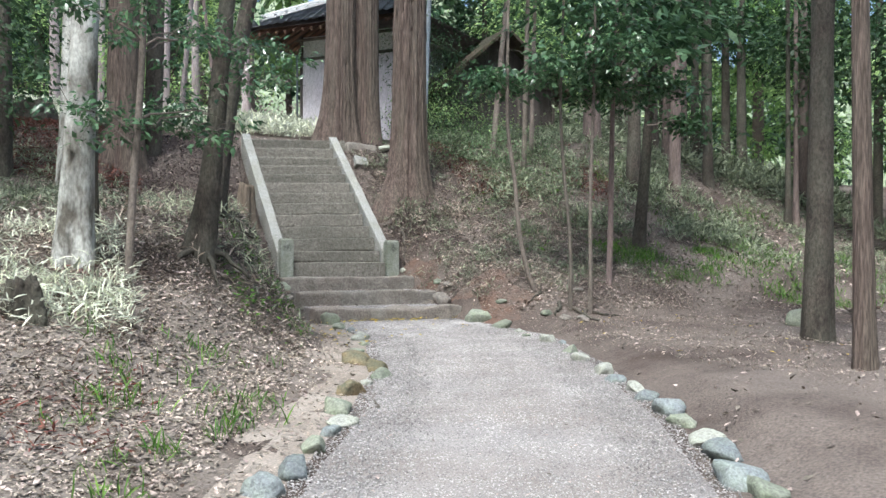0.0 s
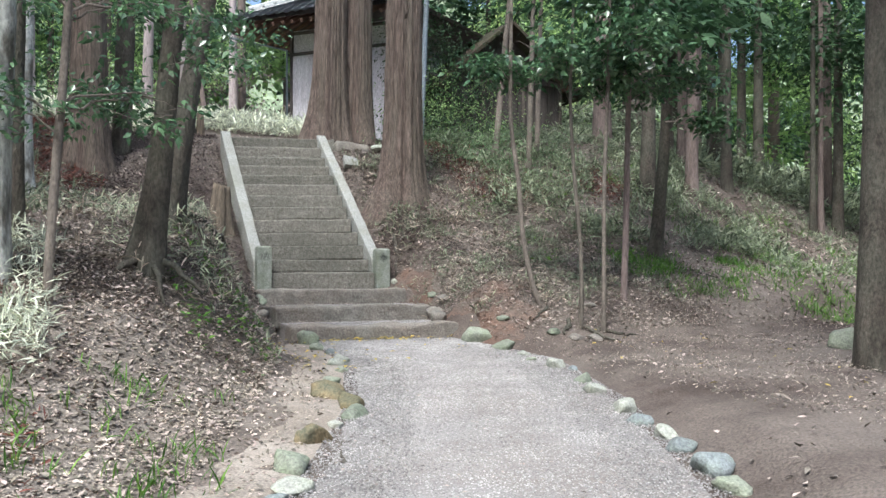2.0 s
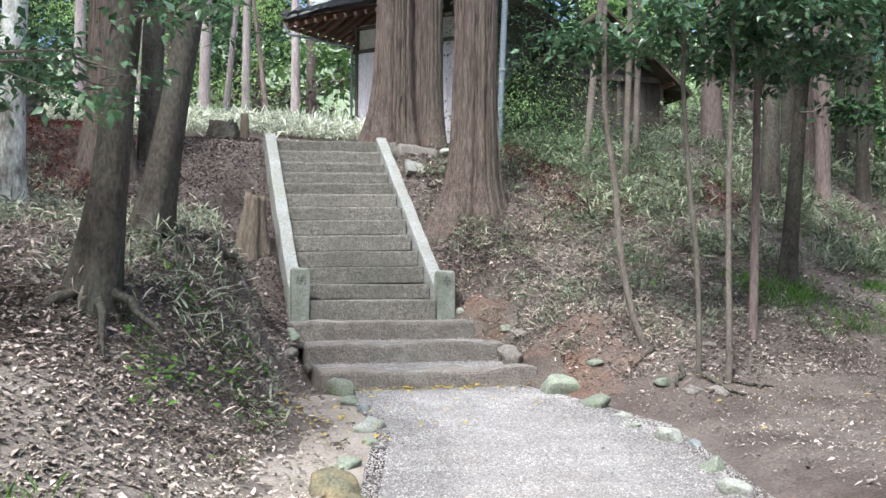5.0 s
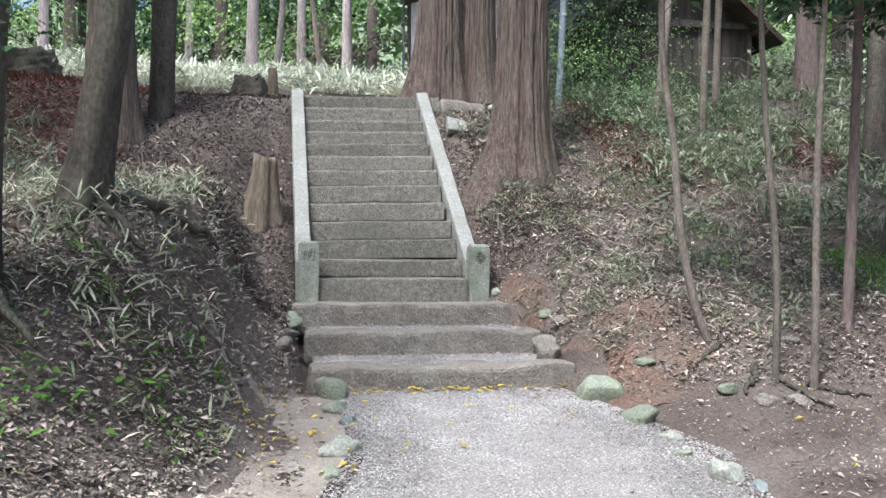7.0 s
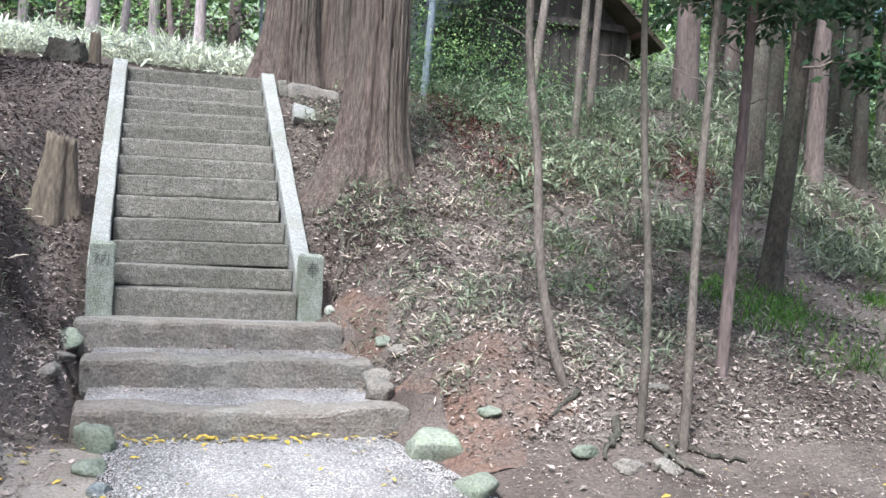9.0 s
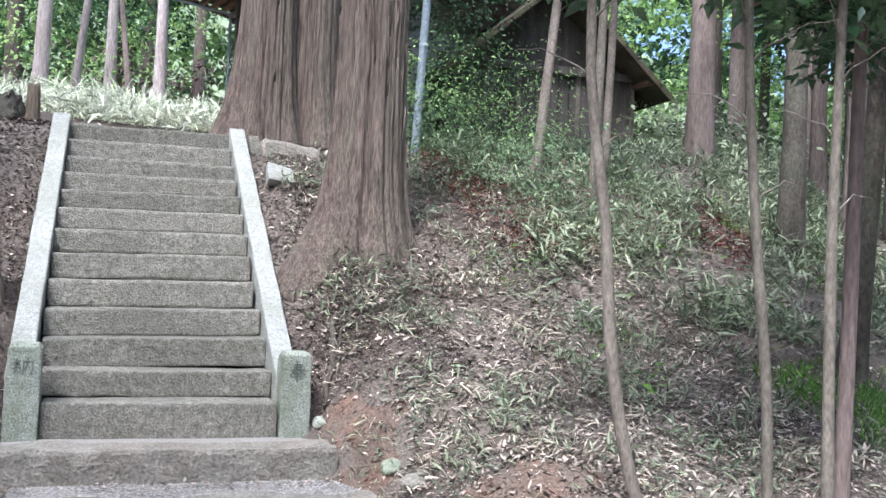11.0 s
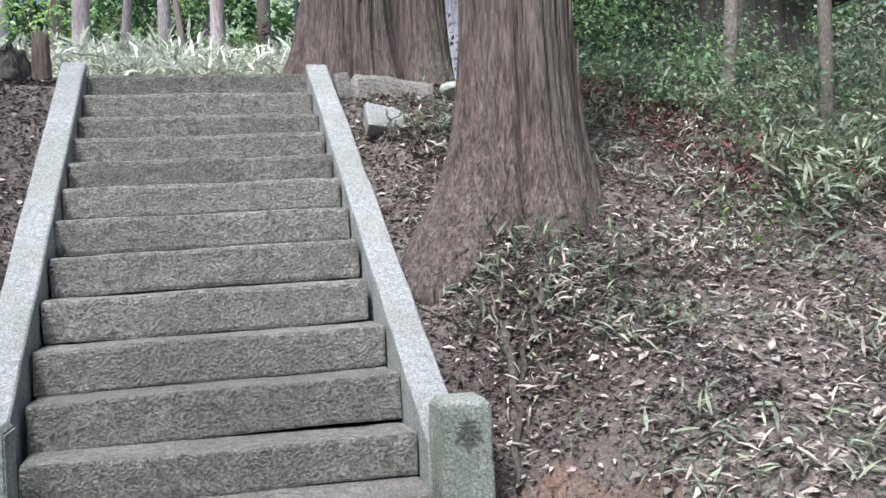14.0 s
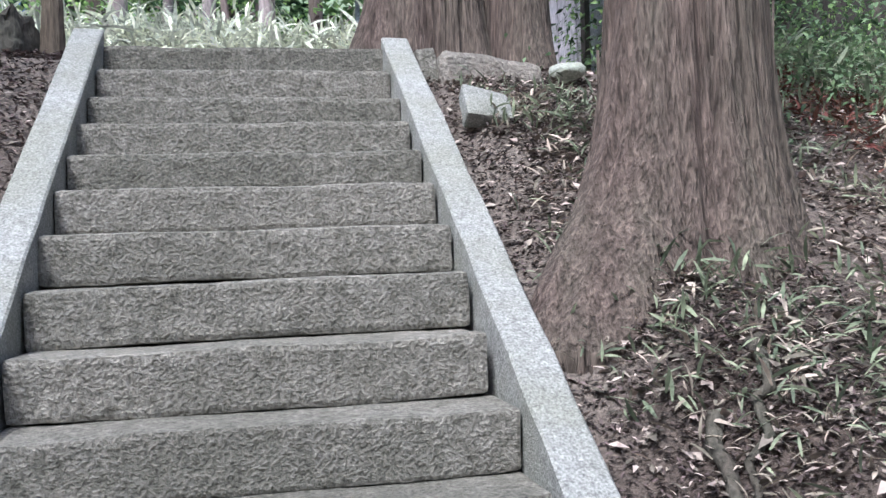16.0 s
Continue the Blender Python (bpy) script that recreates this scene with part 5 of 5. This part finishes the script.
while y < EY1 - 0.1:
    run = min(OV + 0.1, y - EY0 + 0.05, EY1 - y + 0.05)
    m = Matrix.Translation((EX0 + 0.04, y, EZ - 0.12)) @ Matrix.Rotation(-math.atan(PITCH), 4, "Y")
    put("rafter", box(bmesh.new(), 0, run * 1.1, -0.03, 0.03, -0.04, 0.04, 0.004, m), M_REDWOOD, hall)
    y += 0.26
put("gutter", box(bmesh.new(), EX0 - 0.06, EX0 - 0.005, EY0 + 0.01, EY1, EZ - 0.12, EZ - 0.03, 0.015), M_DARKWOOD, hall, "dark gutter under the eave")
pv, pf = joined([tube([(EX0 + 0.1, EY0, EZ - 0.1), (EX0 + 0.16, EY0 + 0.1, EZ - 0.3), (HX0 - 0.04, HY0 - 0.08, EZ - 0.5), (HX0 - 0.04, HY0 - 0.08, HZ - 0.1)], [0.03] * 4, 10)])
lay(triangles("downpipe", pv, pf, M_METAL, smooth=True), hall)


def tile_mesh():
    bm = bmesh.new()
    ring = []
    for yy, zz in ((-0.02, 0.014), (0.24, 0.0)):
        row = []
        for i in range(7):
            u = i / 6
            row.append(bm.verts.new((u * 0.25 - 0.125, yy, zz + 0.024 * math.cos(2 * math.pi * u) + 0.024)))
        ring.append(row)
    for i in range(6):
        bm.faces.new((ring[0][i], ring[0][i + 1], ring[1][i + 1], ring[1][i]))
    bmesh.ops.solidify(bm, geom=bm.faces[:], thickness=0.018)
    me = bpy.data.meshes.new("tile")
    bm.to_mesh(me)
    bm.free()
    me.polygons.foreach_set("use_smooth", [True] * len(me.polygons))
    me.materials.append(M_TILE)
    return me


TILE = tile_mesh()
slant = math.atan(PITCH)
rows = int(half / math.cos(slant) / 0.22)
made = 0
for side in (0, 1):
    for r in range(rows):
        d = r * 0.22 * math.cos(slant)
        u, end = (EX0 + 0.12 + d, EX1 - 0.1 - d) if side == 0 else (EY0 + 0.12 + d, EY1 - 0.1 - d)
        while u < end and made < 290:
            ob = new("roof_tile", TILE)
            zt = EZ + d * PITCH + 0.075
            ob.matrix_world = (Matrix.Translation((u, EY0 + d, zt)) @ Matrix.Rotation(slant, 4, "X")) if side == 0 else (Matrix.Translation((EX0 + d, u, zt)) @ Matrix.Rotation(radians(-90), 4, "Z") @ Matrix.Rotation(slant, 4, "X"))
            lay(ob, hall)
            made += 1 if side == 0 or r > 2 else 0
            u += 0.25
for (ax, ay), (bx, by) in (((EX0, EY0), (EX0 + half, EY0 + half)), ((EX1, EY0), (EX1 - half, EY0 + half))):
    h = np.linspace(0, 1, 14)
    p = np.stack([ax + (bx - ax) * h, ay + (by - ay) * h, EZ + 0.1 + (RZ - EZ) * h], -1)
    lay(triangles("hip_ridge", *tube(p[2:] + np.array([[0, 0, 0.11]]), np.full(12, 0.06), 12), M_TILE, smooth=True), hall)
    across = np.array([[-(by - ay), bx - ax, 0]]) / math.hypot(bx - ax, by - ay)
    for course, wide in enumerate((0.13, 0.11, 0.09)):
        q = p[2:] + np.array([[0, 0, 0.035 * course - 0.02]])
        quad = np.concatenate([q - across * wide, q + across * wide, q + across * wide + np.array([[0, 0, 0.036]]), q - across * wide + np.array([[0, 0, 0.036]])])
        m_ = len(q)
        i_ = np.arange(m_ - 1)
        sides_ = [np.stack([i_ + u * m_, i_ + 1 + u * m_, i_ + 1 + w * m_], -1) for u, w in ((0, 1), (1, 2), (2, 3), (3, 0))] + [np.stack([i_ + u * m_, i_ + 1 + w * m_, i_ + w * m_], -1) for u, w in ((0, 1), (1, 2), (2, 3), (3, 0))]
        caps = np.array([(0, m_, 2 * m_), (0, 2 * m_, 3 * m_)])
        lay(triangles("ridge_course", quad, np.concatenate(sides_ + [caps]), M_TILE), hall)
lay(triangles("main_ridge", *tube(np.stack([np.linspace(EX0 + half, EX1 - half, 6), np.full(6, EY0 + half), np.full(6, RZ + 0.12)], -1), np.full(6, 0.16), 12), M_TILE, smooth=True), hall)

hall.rotation_euler = (0, 0, radians(-47))

# ---- old shed ----
SX0, SX1, SY0, SY1, SZ, SE = 4.5, 7.65, 7.0, 9.4, 2.95, 4.6
shed = empty("wooden_shed", SX0, SY0, SZ, "old dark weathered plank shed with a mossy roof", "shed")
ridge_x, ridge_z = (SX0 + SX1) / 2, SE + 1.25
put("wall", box(bmesh.new(), SX0 + 0.03, SX1 - 0.03, SY0 + 0.05, SY1, SZ - 0.2, SE), M_DARKWOOD, shed)
bm = bmesh.new()
ga = [bm.verts.new(p) for p in ((SX0, SY0 + 0.04, SE), (SX1, SY0 + 0.04, SE), (ridge_x, SY0 + 0.04, ridge_z), (SX0, SY1, SE), (SX1, SY1, SE), (ridge_x, SY1, ridge_z))]
for q in ((0, 1, 2), (5, 4, 3), (0, 2, 5, 3), (1, 4, 5, 2), (0, 3, 4, 1)):
    bm.faces.new([ga[i] for i in q])
put("gable", bm, M_DARKWOOD, shed)
x = SX0
while x < SX1 - 0.1:
    put("plank", box(bmesh.new(), x, x + 0.19, SY0 + 0.01, SY0 + 0.045, SZ - 0.2, SE + 0.1, 0.004), M_DARKWOOD, shed)
    x += 0.2
y = SY0 + 0.05
while y < SY1 - 0.1:
    put("plank", box(bmesh.new(), SX1 - 0.02, SX1 + 0.015, y, y + 0.19, SZ - 0.2, SE, 0.004), M_DARKWOOD, shed)
    y += 0.2
for x in (SX0 - 0.03, SX0 + 1.05, SX0 + 2.1, SX1 - 0.05):
    put("batten", box(bmesh.new(), x, x + 0.08, SY0 - 0.025, SY0 + 0.01, SZ - 0.2, SE + 0.1, 0.004), M_BARK_SAP, shed, "grey wooden batten")
for sgn in (-1, 1):
    run = (SX1 - SX0) / 2 + 0.42
    ang = math.atan2(ridge_z - SE, (SX1 - SX0) / 2)
    for k in range(9):
        a, b = k * run / 9 / math.cos(ang), (k + 1.15) * run / 9 / math.cos(ang)
        m = Matrix.Translation((ridge_x, 0, ridge_z + 0.1)) @ Matrix.Rotation(0 if sgn > 0 else math.pi, 4, "Z") @ Matrix.Rotation(ang + 0.03, 4, "Y")
        yy = (SY0 - 0.6, SY1 + 0.4) if sgn > 0 else (-SY1 - 0.4, -SY0 + 0.6)
        bm = box(bmesh.new(), a, b, *yy, -0.03 - 0.004 * k, 0.035, 0.008, m)
        put("roof_course", bm, M_SHINGLE, shed, "mossy dark roof course")
put("beam", box(bmesh.new(), SX0 - 0.3, SX1 + 0.4, SY0 - 0.1, SY0 + 0.0, SE - 0.02, SE + 0.1, 0.006), M_DARKWOOD, shed)
put("rail", box(bmesh.new(), SX1 - 0.01, SX1 + 0.09, SY0 - 0.5, SY1 + 0.3, SE - 0.12, SE - 0.02, 0.006), M_REDWOOD, shed, "brown eave beam")
